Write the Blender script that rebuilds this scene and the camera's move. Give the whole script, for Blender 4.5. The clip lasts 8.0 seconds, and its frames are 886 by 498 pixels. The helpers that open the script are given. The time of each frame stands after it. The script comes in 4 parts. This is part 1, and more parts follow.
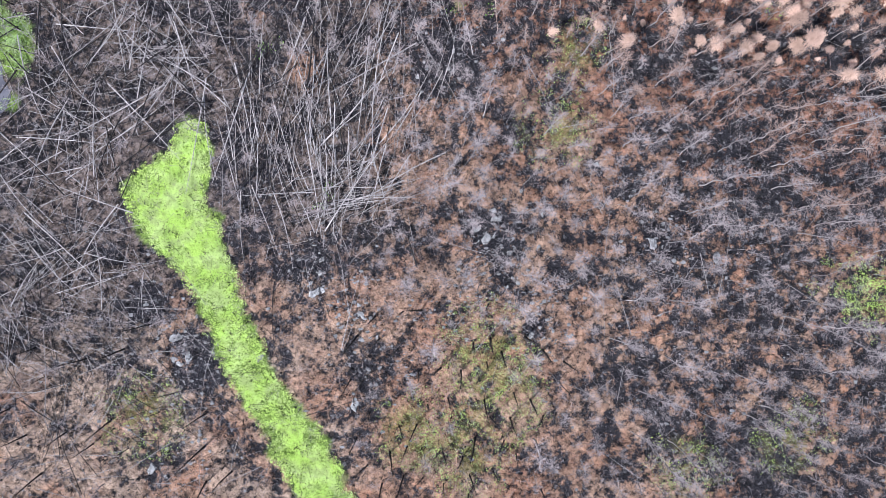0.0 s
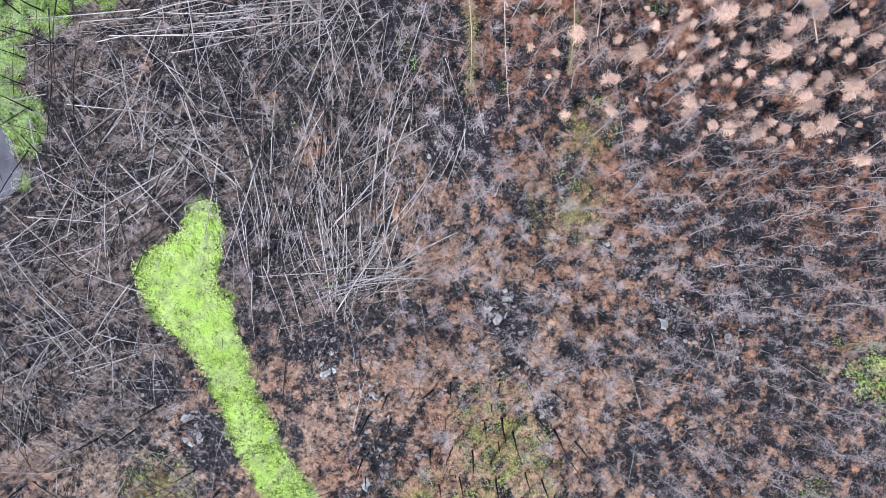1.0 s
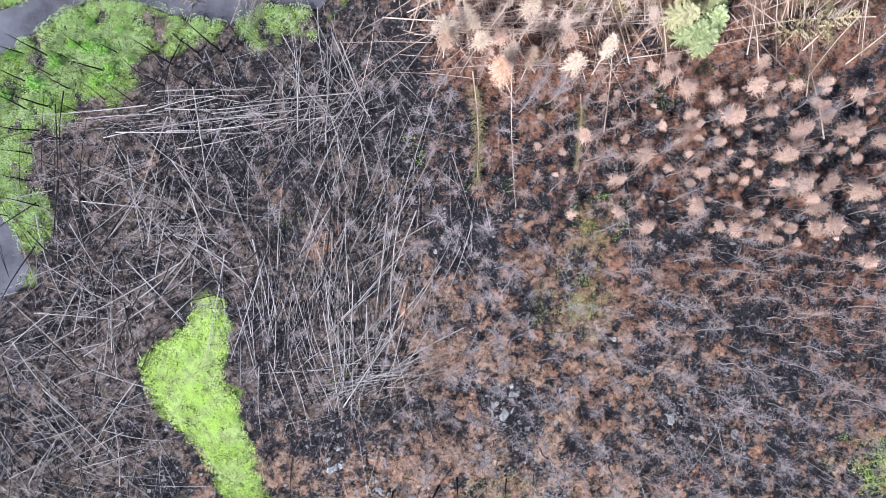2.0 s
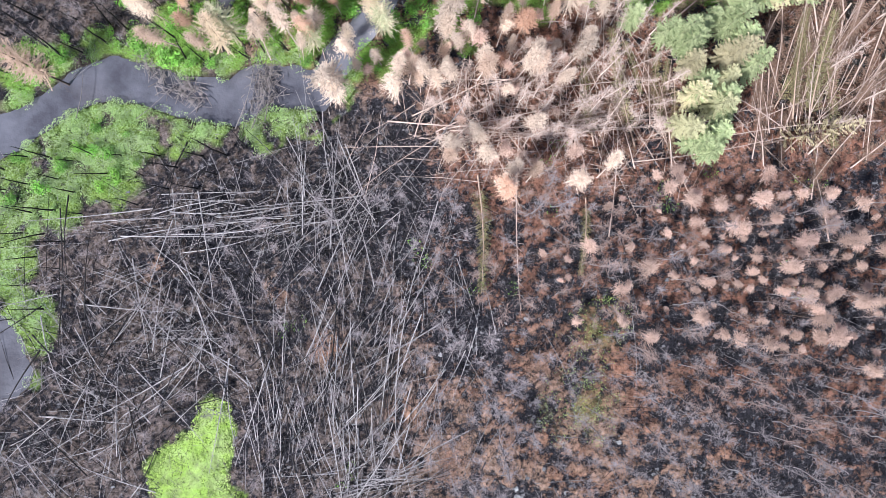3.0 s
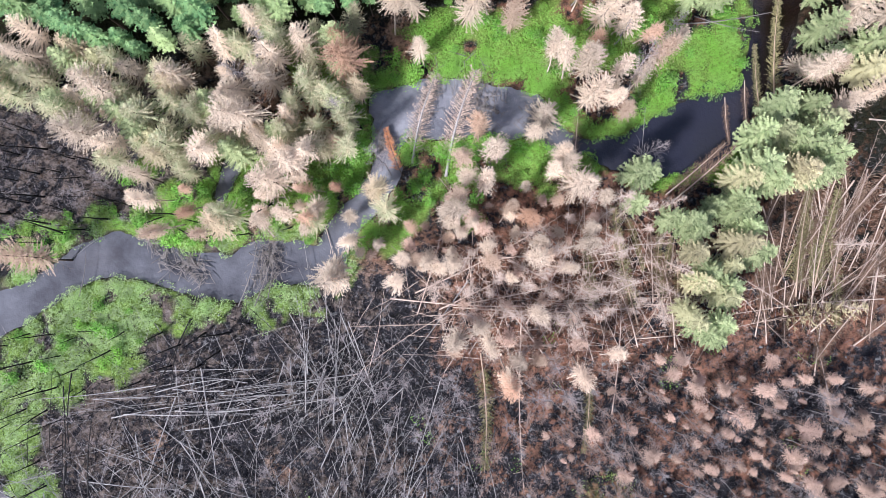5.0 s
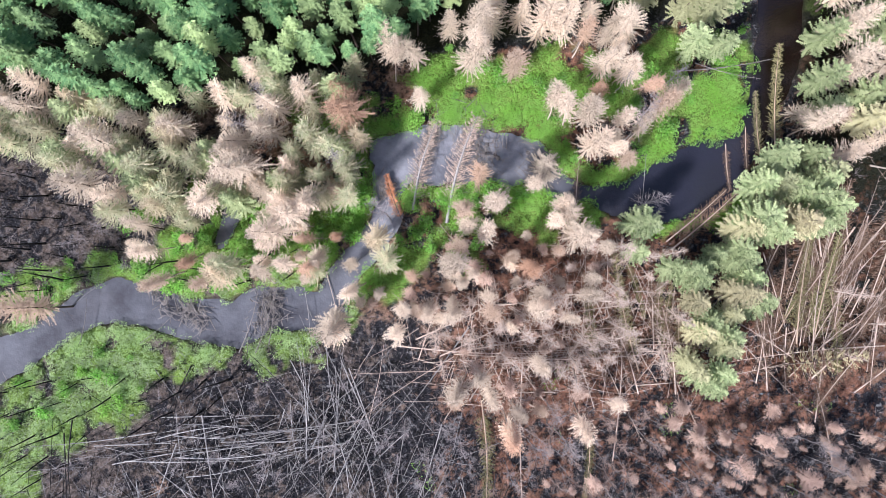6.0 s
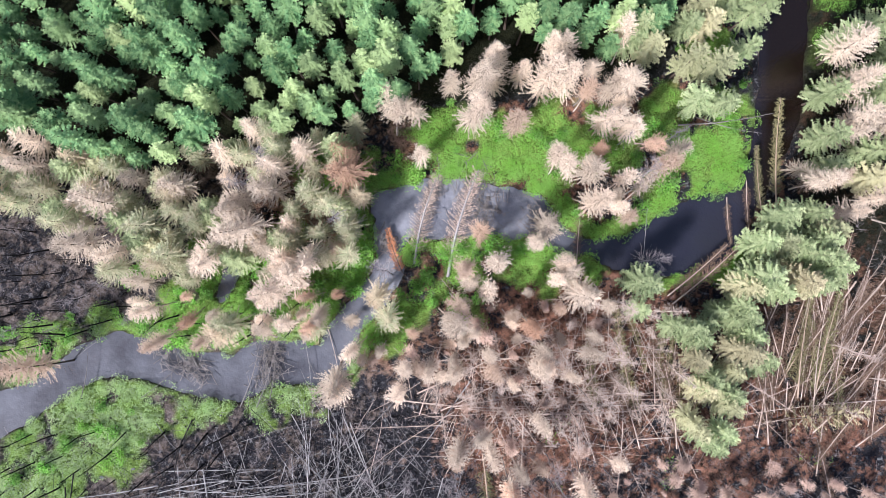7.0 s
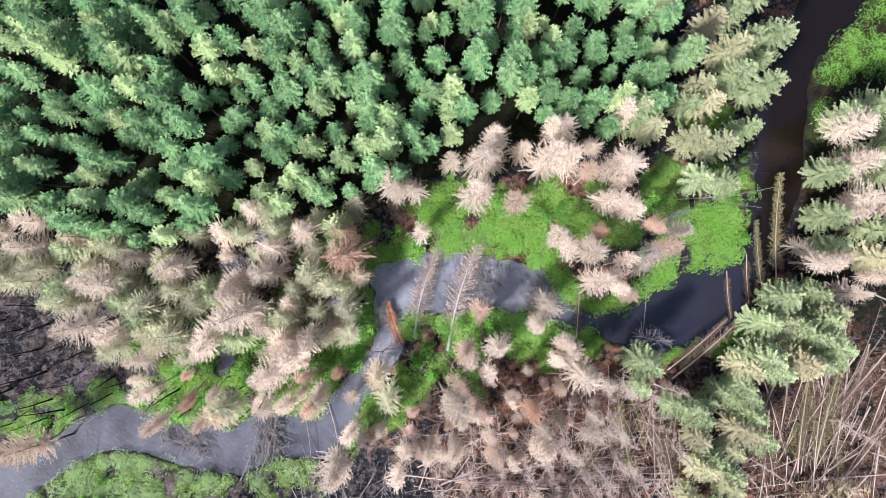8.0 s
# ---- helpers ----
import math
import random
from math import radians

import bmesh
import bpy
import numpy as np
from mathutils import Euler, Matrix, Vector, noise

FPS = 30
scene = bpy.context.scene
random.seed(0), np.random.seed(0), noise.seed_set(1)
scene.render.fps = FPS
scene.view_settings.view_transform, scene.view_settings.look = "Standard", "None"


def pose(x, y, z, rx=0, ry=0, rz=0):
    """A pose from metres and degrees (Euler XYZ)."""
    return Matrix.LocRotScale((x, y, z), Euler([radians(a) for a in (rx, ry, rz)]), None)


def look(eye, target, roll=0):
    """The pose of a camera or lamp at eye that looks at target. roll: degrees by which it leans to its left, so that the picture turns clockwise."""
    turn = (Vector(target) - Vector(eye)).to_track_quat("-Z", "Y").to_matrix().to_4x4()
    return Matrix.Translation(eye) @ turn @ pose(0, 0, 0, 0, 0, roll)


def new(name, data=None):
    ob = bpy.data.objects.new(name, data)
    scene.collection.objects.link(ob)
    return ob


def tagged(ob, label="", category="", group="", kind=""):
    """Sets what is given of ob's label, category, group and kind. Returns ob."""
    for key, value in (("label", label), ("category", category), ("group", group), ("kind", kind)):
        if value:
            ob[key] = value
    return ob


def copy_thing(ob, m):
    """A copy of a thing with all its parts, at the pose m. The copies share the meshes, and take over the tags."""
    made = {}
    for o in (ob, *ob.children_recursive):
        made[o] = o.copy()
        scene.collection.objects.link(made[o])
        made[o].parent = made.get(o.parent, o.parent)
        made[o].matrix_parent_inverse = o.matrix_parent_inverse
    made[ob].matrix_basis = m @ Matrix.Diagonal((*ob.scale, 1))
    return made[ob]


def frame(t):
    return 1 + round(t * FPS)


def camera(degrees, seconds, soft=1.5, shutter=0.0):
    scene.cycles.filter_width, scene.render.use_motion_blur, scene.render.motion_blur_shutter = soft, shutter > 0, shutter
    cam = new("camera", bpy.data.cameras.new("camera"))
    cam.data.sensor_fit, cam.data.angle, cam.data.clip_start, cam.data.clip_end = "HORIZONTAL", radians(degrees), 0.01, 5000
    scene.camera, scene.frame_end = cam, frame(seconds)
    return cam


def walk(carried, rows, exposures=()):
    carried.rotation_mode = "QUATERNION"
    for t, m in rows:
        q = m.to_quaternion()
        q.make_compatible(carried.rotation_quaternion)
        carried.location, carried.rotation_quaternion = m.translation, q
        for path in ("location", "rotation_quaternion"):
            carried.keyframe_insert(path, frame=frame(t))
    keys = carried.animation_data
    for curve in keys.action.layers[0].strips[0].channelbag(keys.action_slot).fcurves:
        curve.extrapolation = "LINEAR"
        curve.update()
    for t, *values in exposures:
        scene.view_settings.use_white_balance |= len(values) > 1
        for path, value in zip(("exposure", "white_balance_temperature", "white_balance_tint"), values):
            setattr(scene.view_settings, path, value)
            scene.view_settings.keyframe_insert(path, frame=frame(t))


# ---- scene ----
# camera: a level flight, looking straight down
cam = camera(64.0, 8.0, soft=0.75)
HEIGHT = 80.0
PATH = [
    (0.0, 0.0, 0.0), (0.5, -0.74, 4.28), (1.0, -1.29, 9.04), (1.5, -1.72, 14.27), (1.7, -1.84, 16.46),
    (2.8, -2.49, 29.11), (3.0, -2.58, 31.45), (3.5, -2.70, 36.79), (4.0, -2.82, 42.22), (4.5, -2.88, 47.17),
    (4.7, -2.90, 49.05), (5.8, -2.96, 55.57), (6.0, -3.00, 56.58), (6.5, -3.10, 59.29), (7.0, -3.13, 62.66),
    (7.5, -3.13, 66.59), (8.0, -3.13, 70.97),
]
walk(cam, [(t, pose(x, y, HEIGHT, 0, 0, 0)) for t, x, y in PATH], exposures=[(0.0, 1.27, 5860, 13), (1.5, 1.26, 5860, 13), (3.0, 1.18, 5860, 13), (4.5, 1.08, 5860, 13), (8.0, 1.05, 5860, 13)])

# light: bright overcast, a veiled sun high in the south-west
SUN_AZIMUTH, SUN_HEIGHT = 224.0, 47.0  # degrees, clockwise from north; above the horizon
world = bpy.data.worlds.new("sky")
scene.world = world
world.use_nodes = True
wn = world.node_tree.nodes
sky = wn.new("ShaderNodeTexSky")
sky.sky_type, sky.sun_disc = "NISHITA", False
sky.sun_elevation, sky.sun_rotation = radians(SUN_HEIGHT), radians(SUN_AZIMUTH)
sky.dust_density = 3.0
world.node_tree.links.new(sky.outputs[0], wn["Background"].inputs[0])
wn["Background"].inputs[1].default_value = 0.068
sun = new("sun", bpy.data.lights.new("sun", "SUN"))
sun.data.energy, sun.data.angle, sun.data.color = 3.75, radians(5.0), (1.0, 0.93, 0.85)
a, e = radians(SUN_AZIMUTH), radians(SUN_HEIGHT)
sun.matrix_world = look((100 * math.sin(a) * math.cos(e), 100 * math.cos(a) * math.cos(e), 100 * math.sin(e)), (0, 0, 0))


# ---- materials ----
def material(name, rough=0.8, spec=0.3):
    m = bpy.data.materials.new(name)
    m.use_nodes = True
    b = m.node_tree.nodes["Principled BSDF"]
    b.inputs["Roughness"].default_value = rough
    b.inputs["Specular IOR Level"].default_value = spec
    return m, m.node_tree.nodes, m.node_tree.links, b


def mix(nodes, links, fac, c1, c2, mode="MIX"):
    n = nodes.new("ShaderNodeMix")
    n.data_type, n.blend_type = "RGBA", mode
    for sock, v in ((n.inputs[0], fac), (n.inputs[6], c1), (n.inputs[7], c2)):
        if isinstance(v, (int, float)):
            sock.default_value = v
        elif isinstance(v, tuple):
            sock.default_value = (*v, 1)
        else:
            links.new(v, sock)
    return n.outputs[2]


def noise_of(nodes, links, scale, detail=4.0, lo=0.35, hi=0.65, rough=0.6):
    tc = nodes.new("ShaderNodeTexCoord")
    n = nodes.new("ShaderNodeTexNoise")
    n.inputs["Scale"].default_value, n.inputs["Detail"].default_value = scale, detail
    n.inputs["Roughness"].default_value = rough
    links.new(tc.outputs["Object"], n.inputs["Vector"])
    r = nodes.new("ShaderNodeMapRange")
    r.inputs[1].default_value, r.inputs[2].default_value = lo, hi
    links.new(n.outputs[0], r.inputs[0])
    return r.outputs[0]


def bump(nodes, links, b, height, strength=0.5, dist=0.1):
    n = nodes.new("ShaderNodeBump")
    n.inputs["Strength"].default_value, n.inputs["Distance"].default_value = strength, dist
    links.new(height, n.inputs["Height"])
    links.new(n.outputs[0], b.inputs["Normal"])


def foliage(name, dark, light, odd, rough=0.7, through_light=0.16, odd_share=0.75, patch=None, blotch=0.75):
    """Needles or leaves: tone varies from tree to tree and from spray to spray."""
    m, nodes, links, b = material(name, rough, 0.25)
    geo = nodes.new("ShaderNodeNewGeometry")
    info = nodes.new("ShaderNodeObjectInfo")
    c = mix(nodes, links, geo.outputs["Random Per Island"], dark, light)
    if patch:
        c = mix(nodes, links, noise_of(nodes, links, 0.45, 5.0, 0.42, 0.62), c, mix(nodes, links, 0.65, c, patch))
        c = mix(nodes, links, noise_of(nodes, links, 0.9, 6.0, 0.47, 0.60), c, mix(nodes, links, blotch, c, tuple(0.35 * k for k in dark)))
    r = nodes.new("ShaderNodeMapRange")
    r.inputs[1].default_value, r.inputs[2].default_value = odd_share, 1.0
    links.new(info.outputs["Random"], r.inputs[0])
    c = mix(nodes, links, r.outputs[0], c, odd)
    v = nodes.new("ShaderNodeHueSaturation")
    mr = nodes.new("ShaderNodeMapRange")
    mr.inputs[3].default_value, mr.inputs[4].default_value = 0.75, 1.25
    mul = nodes.new("ShaderNodeMath")
    mul.operation = "MULTIPLY"
    mul.inputs[1].default_value = 7.31
    fr = nodes.new("ShaderNodeMath")
    fr.operation = "FRACT"
    links.new(info.outputs["Random"], mul.inputs[0])
    links.new(mul.outputs[0], fr.inputs[0])
    links.new(fr.outputs[0], mr.inputs[0])
    links.new(mr.outputs[0], v.inputs["Value"])
    links.new(c, v.inputs["Color"])
    links.new(v.outputs[0], b.inputs["Base Color"])
    t = nodes.new("ShaderNodeBsdfTranslucent")
    links.new(v.outputs[0], t.inputs[0])
    ms = nodes.new("ShaderNodeMixShader")
    ms.inputs[0].default_value = through_light
    links.new(b.outputs[0], ms.inputs[1])
    links.new(t.outputs[0], ms.inputs[2])
    links.new(ms.outputs[0], nodes["Material Output"].inputs[0])
    return m


def bark(name, dark, light, scale=3.0, rough=0.85):
    m, nodes, links, b = material(name, rough, 0.2)
    info = nodes.new("ShaderNodeObjectInfo")
    geo = nodes.new("ShaderNodeNewGeometry")
    n1 = noise_of(nodes, links, scale, 5.0)
    c = mix(nodes, links, n1, dark, light)
    c2 = mix(nodes, links, info.outputs["Random"], tuple(0.72 * x for x in light), tuple(min(1.0, 1.2 * x) for x in light))
    c = mix(nodes, links, 0.4, c, c2)
    c = mix(nodes, links, geo.outputs["Random Per Island"], c, mix(nodes, links, 0.5, c, light))
    links.new(c, b.inputs["Base Color"])
    bump(nodes, links, b, noise_of(nodes, links, scale * 6, 3.0), 0.5, 0.02)
    return m


NEEDLE_GREEN = foliage("green_needles", (0.10, 0.225, 0.10), (0.28, 0.44, 0.195), (0.44, 0.54, 0.26), odd_share=0.6)
NEEDLE_PALE = foliage("pale_green_needles", (0.24, 0.31, 0.15), (0.44, 0.50, 0.28), (0.52, 0.46, 0.30))
NEEDLE_TAN = foliage("scorched_needles", (0.62, 0.52, 0.43), (0.84, 0.72, 0.61), (0.60, 0.38, 0.27), odd_share=0.74, through_light=0.45)
NEEDLE_FADING = foliage("fading_needles", (0.46, 0.42, 0.29), (0.70, 0.64, 0.48), (0.62, 0.49, 0.38), odd_share=0.8, through_light=0.45, patch=(0.30, 0.43, 0.23), blotch=0.1)
NEEDLE_PINK = foliage("scorched_pink_needles", (0.42, 0.305, 0.255), (0.68, 0.51, 0.425), (0.38, 0.275, 0.24), odd_share=0.6, through_light=0.25)
NEEDLE_OLIVE = foliage("olive_needles", (0.17, 0.155, 0.08), (0.36, 0.34, 0.18), (0.27, 0.22, 0.13))
LEAF_BANK = foliage("bank_leaves", (0.12, 0.34, 0.045), (0.26, 0.57, 0.085), (0.27, 0.50, 0.09), 0.7, 0.4, patch=(0.44, 0.64, 0.26), blotch=0.5)
LEAF_FADED = foliage("faded_bank_leaves", (0.20, 0.33, 0.12), (0.39, 0.54, 0.22), (0.38, 0.50, 0.20), 0.7, 0.4, patch=(0.42, 0.51, 0.29), blotch=0.5)
LEAF_STRIP = foliage("strip_leaves", (0.44, 0.65, 0.14), (0.55, 0.75, 0.21), (0.54, 0.72, 0.21), 0.7, 0.4, patch=(0.62, 0.74, 0.38), blotch=0.35)
BARK_GREY = bark("weathered_bark", (0.14, 0.136, 0.140), (0.42, 0.408, 0.42))
BARK_DUSK = bark("dusky_bark", (0.07, 0.062, 0.06), (0.24, 0.22, 0.22))
BARK_PALE = bark("bare_wood", (0.34, 0.29, 0.26), (0.64, 0.56, 0.51))
BARK_TAN = bark("tan_bark", (0.24, 0.18, 0.155), (0.57, 0.465, 0.41))
BARK_BLACK = bark("charred_bark", (0.008, 0.0075, 0.0075), (0.026, 0.025, 0.027))
BARK_BROWN = bark("brown_bark", (0.05, 0.038, 0.032), (0.13, 0.10, 0.085))
BARK_RUST = bark("rusty_branches", (0.20, 0.145, 0.11), (0.48, 0.37, 0.295))
TWIG_BROWN = bark("brown_twigs", (0.09, 0.06, 0.046), (0.28, 0.195, 0.148))
TWIG_DUSTY = bark("dusty_twigs", (0.125, 0.088, 0.077), (0.36, 0.27, 0.24))
TWIG_DUSK = bark("dusky_wood", (0.10, 0.096, 0.10), (0.30, 0.29, 0.30))
TWIG_GREY = bark("grey_twigs", (0.13, 0.116, 0.122), (0.34, 0.306, 0.32))


def ground_material():
    m, nodes, links, b = material("burnt_soil", 0.95, 0.1)
    att, soil = nodes.new("ShaderNodeAttribute"), nodes.new("ShaderNodeAttribute")
    att.attribute_name, soil.attribute_name = "cover", "soil"
    sep, kind = nodes.new("ShaderNodeSeparateColor"), nodes.new("ShaderNodeSeparateColor")
    links.new(att.outputs["Color"], sep.inputs[0])
    links.new(soil.outputs["Color"], kind.inputs[0])

    def above(field, level, width):
        d = nodes.new("ShaderNodeMath")
        d.operation = "SUBTRACT"
        links.new(field, d.inputs[0])
        links.new(level, d.inputs[1])
        r = nodes.new("ShaderNodeMapRange")
        r.inputs[1].default_value, r.inputs[2].default_value = -width, width
        links.new(d.outputs[0], r.inputs[0])
        return r.outputs[0]

    fine = noise_of(nodes, links, 5.0, 8.0, 0.38, 0.62, 0.8)
    mid = noise_of(nodes, links, 1.6, 5.0, 0.38, 0.60)
    wide = noise_of(nodes, links, 0.14, 3.0, 0.4, 0.6)
    patches = noise_of(nodes, links, 1.1, 9.0, 0.0, 1.0, 0.78)
    char = mix(nodes, links, fine, (0.007, 0.007, 0.010), (0.066, 0.066, 0.082))
    ash = mix(nodes, links, fine, (0.09, 0.09, 0.10), (0.34, 0.34, 0.37))
    ashy = noise_of(nodes, links, 1.4, 7.0, 0.555, 0.60, 0.75)
    char = mix(nodes, links, ashy, char, ash)
    rust = mix(nodes, links, mid, (0.19, 0.094, 0.063), (0.64, 0.345, 0.228))
    beige = mix(nodes, links, mid, (0.26, 0.17, 0.128), (0.70, 0.495, 0.378))
    litter = mix(nodes, links, wide, rust, beige)
    hue = noise_of(nodes, links, 1.9, 4.0, 0.42, 0.60)
    litter = mix(nodes, links, hue, litter, mix(nodes, links, 0.55, litter, (0.58, 0.385, 0.28)))
    litter = mix(nodes, links, kind.outputs[2], litter, mix(nodes, links, mid, (0.10, 0.044, 0.034), (0.40, 0.178, 0.122)))
    litter = mix(nodes, links, kind.outputs[0], litter, mix(nodes, links, mid, (0.085, 0.074, 0.072), (0.29, 0.245, 0.235)))
    litter = mix(nodes, links, soil.outputs["Alpha"], litter, mix(nodes, links, mid, (0.34, 0.265, 0.215), (0.70, 0.57, 0.47)))
    tops = noise_of(nodes, links, 1.7, 6.0, 0.54, 0.62, 0.7)
    litter = mix(nodes, links, tops, litter, mix(nodes, links, 0.4, litter, (0.66, 0.46, 0.34)))
    speck = noise_of(nodes, links, 1.7, 7.0, 0.55, 0.60, 0.72)
    litter = mix(nodes, links, speck, litter, mix(nodes, links, 0.75, litter, (0.02, 0.018, 0.017)))
    litter = mix(nodes, links, 0.38, litter, mix(nodes, links, fine, mix(nodes, links, 0.7, litter, (0.03, 0.02, 0.016)), mix(nodes, links, 0.3, litter, (0.6, 0.45, 0.36))))
    laid = above(patches, sep.outputs[0], 0.045)
    c = mix(nodes, links, laid, char, litter)
    green = mix(nodes, links, fine, (0.14, 0.24, 0.05), (0.38, 0.56, 0.14))
    olive = mix(nodes, links, fine, (0.14, 0.13, 0.045), (0.42, 0.41, 0.14))
    c = mix(nodes, links, kind.outputs[1], c, olive)
    c = mix(nodes, links, sep.outputs[1], c, green)
    mud = mix(nodes, links, fine, (0.03, 0.026, 0.024), (0.08, 0.068, 0.06))
    c = mix(nodes, links, sep.outputs[2], c, mud)
    # near-black mossy floor under trees and deadfall, with the gaps' shade painted in
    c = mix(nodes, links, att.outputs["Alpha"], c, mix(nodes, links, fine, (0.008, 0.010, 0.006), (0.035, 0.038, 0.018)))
    links.new(c, b.inputs["Base Color"])
    lift = nodes.new("ShaderNodeMath")
    lift.operation = "ADD"
    links.new(fine, lift.inputs[0])
    links.new(laid, lift.inputs[1])
    swell = nodes.new("ShaderNodeMath")
    swell.operation = "MULTIPLY_ADD"
    swell.inputs[1].default_value = 3.0
    links.new(noise_of(nodes, links, 0.9, 3.0, 0.25, 0.75), swell.inputs[0])
    links.new(lift.outputs[0], swell.inputs[2])
    bump(nodes, links, b, swell.outputs[0], 1.0, 0.16)
    return m


def water_material():
    m, nodes, links, b = material("silty_water", 0.06, 0.5)
    tc = nodes.new("ShaderNodeTexCoord")
    xyz = nodes.new("ShaderNodeSeparateXYZ")
    links.new(tc.outputs["Object"], xyz.inputs[0])
    deep = nodes.new("ShaderNodeMapRange")
    deep.inputs[1].default_value, deep.inputs[2].default_value = 6.0, 18.0
    links.new(xyz.outputs[0], deep.inputs[0])
    silt = mix(nodes, links, noise_of(nodes, links, 0.22, 4.0), (0.05, 0.051, 0.064), (0.11, 0.115, 0.14))
    # middle pond paler: silt with sky reflection painted in, offsetting the trees' shadow
    rise, fall = nodes.new("ShaderNodeMapRange"), nodes.new("ShaderNodeMapRange")
    rise.inputs[1].default_value, rise.inputs[2].default_value = -15.0, -11.0
    fall.inputs[1].default_value, fall.inputs[2].default_value = 11.0, 7.0
    pond_sheen = nodes.new("ShaderNodeMath")
    pond_sheen.operation = "MULTIPLY"
    for k, n in enumerate((rise, fall)):
        links.new(xyz.outputs[0], n.inputs[0])
        links.new(n.outputs[0], pond_sheen.inputs[k])
    silt = mix(nodes, links, pond_sheen.outputs[0], silt, mix(nodes, links, noise_of(nodes, links, 0.3, 4.0), (0.11, 0.114, 0.14), (0.23, 0.238, 0.28)))
    c = mix(nodes, links, deep.outputs[0], silt, (0.020, 0.021, 0.034))
    # east creek near black: bank trees' shade and reflection put into the colour
    bank_shade = nodes.new("ShaderNodeMapRange")
    bank_shade.inputs[1].default_value, bank_shade.inputs[2].default_value = 30.0, 34.0
    links.new(xyz.outputs[0], bank_shade.inputs[0])
    c = mix(nodes, links, bank_shade.outputs[0], c, (0.008, 0.005, 0.004))
    links.new(c, b.inputs["Base Color"])
    bump(nodes, links, b, noise_of(nodes, links, 2.5, 3.0), 0.22, 0.05)
    return m


GROUND = ground_material()
WATER = water_material()


def stone_material():
    m, nodes, links, b = material("grey_stone", 0.9, 0.2)
    c = mix(nodes, links, noise_of(nodes, links, 3.0, 5.0), (0.11, 0.117, 0.125), (0.37, 0.385, 0.405))
    info = nodes.new("ShaderNodeObjectInfo")
    c = mix(nodes, links, info.outputs["Random"], c, mix(nodes, links, 0.5, c, (0.12, 0.12, 0.13)))
    links.new(c, b.inputs["Base Color"])
    bump(nodes, links, b, noise_of(nodes, links, 8.0, 4.0), 0.6, 0.04)
    return m


STONE = stone_material()
CHIP = bark("stone_chips", (0.07, 0.073, 0.08), (0.22, 0.228, 0.245))


# ---- geometry helpers ----
class Geo:
    """Vertices and faces gathered for one mesh."""

    def __init__(self):
        self.v, self.f = [], []

    def tube(self, pts, radii, sides=5, cap=False):
        start = len(self.v)
        for i, p in enumerate(pts):
            d = (pts[min(i + 1, len(pts) - 1)] - pts[max(i - 1, 0)]).normalized()
            u = d.orthogonal().normalized()
            w = d.cross(u)
            for k in range(sides):
                t = 2 * math.pi * k / sides
                self.v.append(p + radii[i] * (math.cos(t) * u + math.sin(t) * w))
        for i in range(len(pts) - 1):
            for k in range(sides):
                n = (k + 1) % sides
                self.f.append((start + i * sides + k, start + i * sides + n, start + (i + 1) * sides + n, start + (i + 1) * sides + k))
        if cap:
            self.f.append(tuple(start + k for k in reversed(range(sides))))
            self.f.append(tuple(start + (len(pts) - 1) * sides + k for k in range(sides)))

    def leaf(self, p, along, side):
        s = len(self.v)
        self.v += [p - 0.3 * side, p + 0.6 * along + side, p + along - 0.6 * side]
        self.f.append((s, s + 1, s + 2))

    def sliver(self, p, tip, side):
        s = len(self.v)
        self.v += [p - side, p + side, tip]
        self.f.append((s, s + 1, s + 2))

    def mesh(self, name, mat):
        me = bpy.data.meshes.new(name)
        me.from_pydata([tuple(p) for p in self.v], [], self.f)
        me.polygons.foreach_set("use_smooth", [name == "crown"] * len(self.f))
        me.materials.append(mat)
        me.update()
        return me


def part(name, geo, mat, parent, label=""):
    ob = new(name, geo.mesh(name, mat))
    ob.parent = parent
    return tagged(ob, label)


def rand_unit(rng):
    z, t = rng.uniform(-1, 1), rng.uniform(0, 2 * math.pi)
    s = math.sqrt(1 - z * z)
    return Vector((s * math.cos(t), s * math.sin(t), z))


# ---- plan of the place ----
CREEK_WEST = [(-60.7, 40.7, 3.2), (-55.6, 43.6, 2.9), (-51.1, 44.8, 2.3), (-47.3, 47.1, 2.0), (-43.5, 49.9, 2.3), (-40.0, 50.9, 2.7),
              (-35.8, 49.9, 2.6), (-31.3, 48.2, 2.6), (-26.9, 48.0, 2.9), (-23.7, 49.6, 2.9), (-19.9, 49.8, 2.7), (-16.4, 49.3, 2.3),
              (-14.2, 54.0, 1.8), (-11.9, 56.3, 1.9), (-9.6, 58.9, 1.7), (-9.1, 60.9, 1.7), (-9.3, 63.0, 1.8), (-8.5, 66.9, 2.9),
              (-5.3, 67.2, 3.4), (-2.1, 67.2, 3.4)]
CREEK_EAST = [(-2.1, 67.2, 3.4), (1.1, 67.2, 3.3), (4.3, 66.8, 3.0), (6.6, 66.6, 2.7), (8.4, 65.3, 1.8), (10.6, 63.4, 1.4), (13.8, 62.7, 1.2), (17.0, 62.1, 2.1),
              (20.2, 62.7, 3.2), (23.4, 63.7, 3.9), (26.6, 64.7, 4.3), (28.5, 65.9, 3.0), (30.4, 67.6, 1.9), (32.4, 70.6, 1.7), (33.9, 74.4, 2.2),
              (35.2, 78.6, 2.7), (35.4, 84.3, 2.7), (35.4, 88.9, 2.6), (36.9, 93.6, 2.8), (40.2, 97.6, 3.1), (46.4, 106.7, 3.2)]
POOL = [(-26.9, 60.3, 1.3), (-27.4, 59.2, 1.2), (-28.2, 57.4, 0.8)]
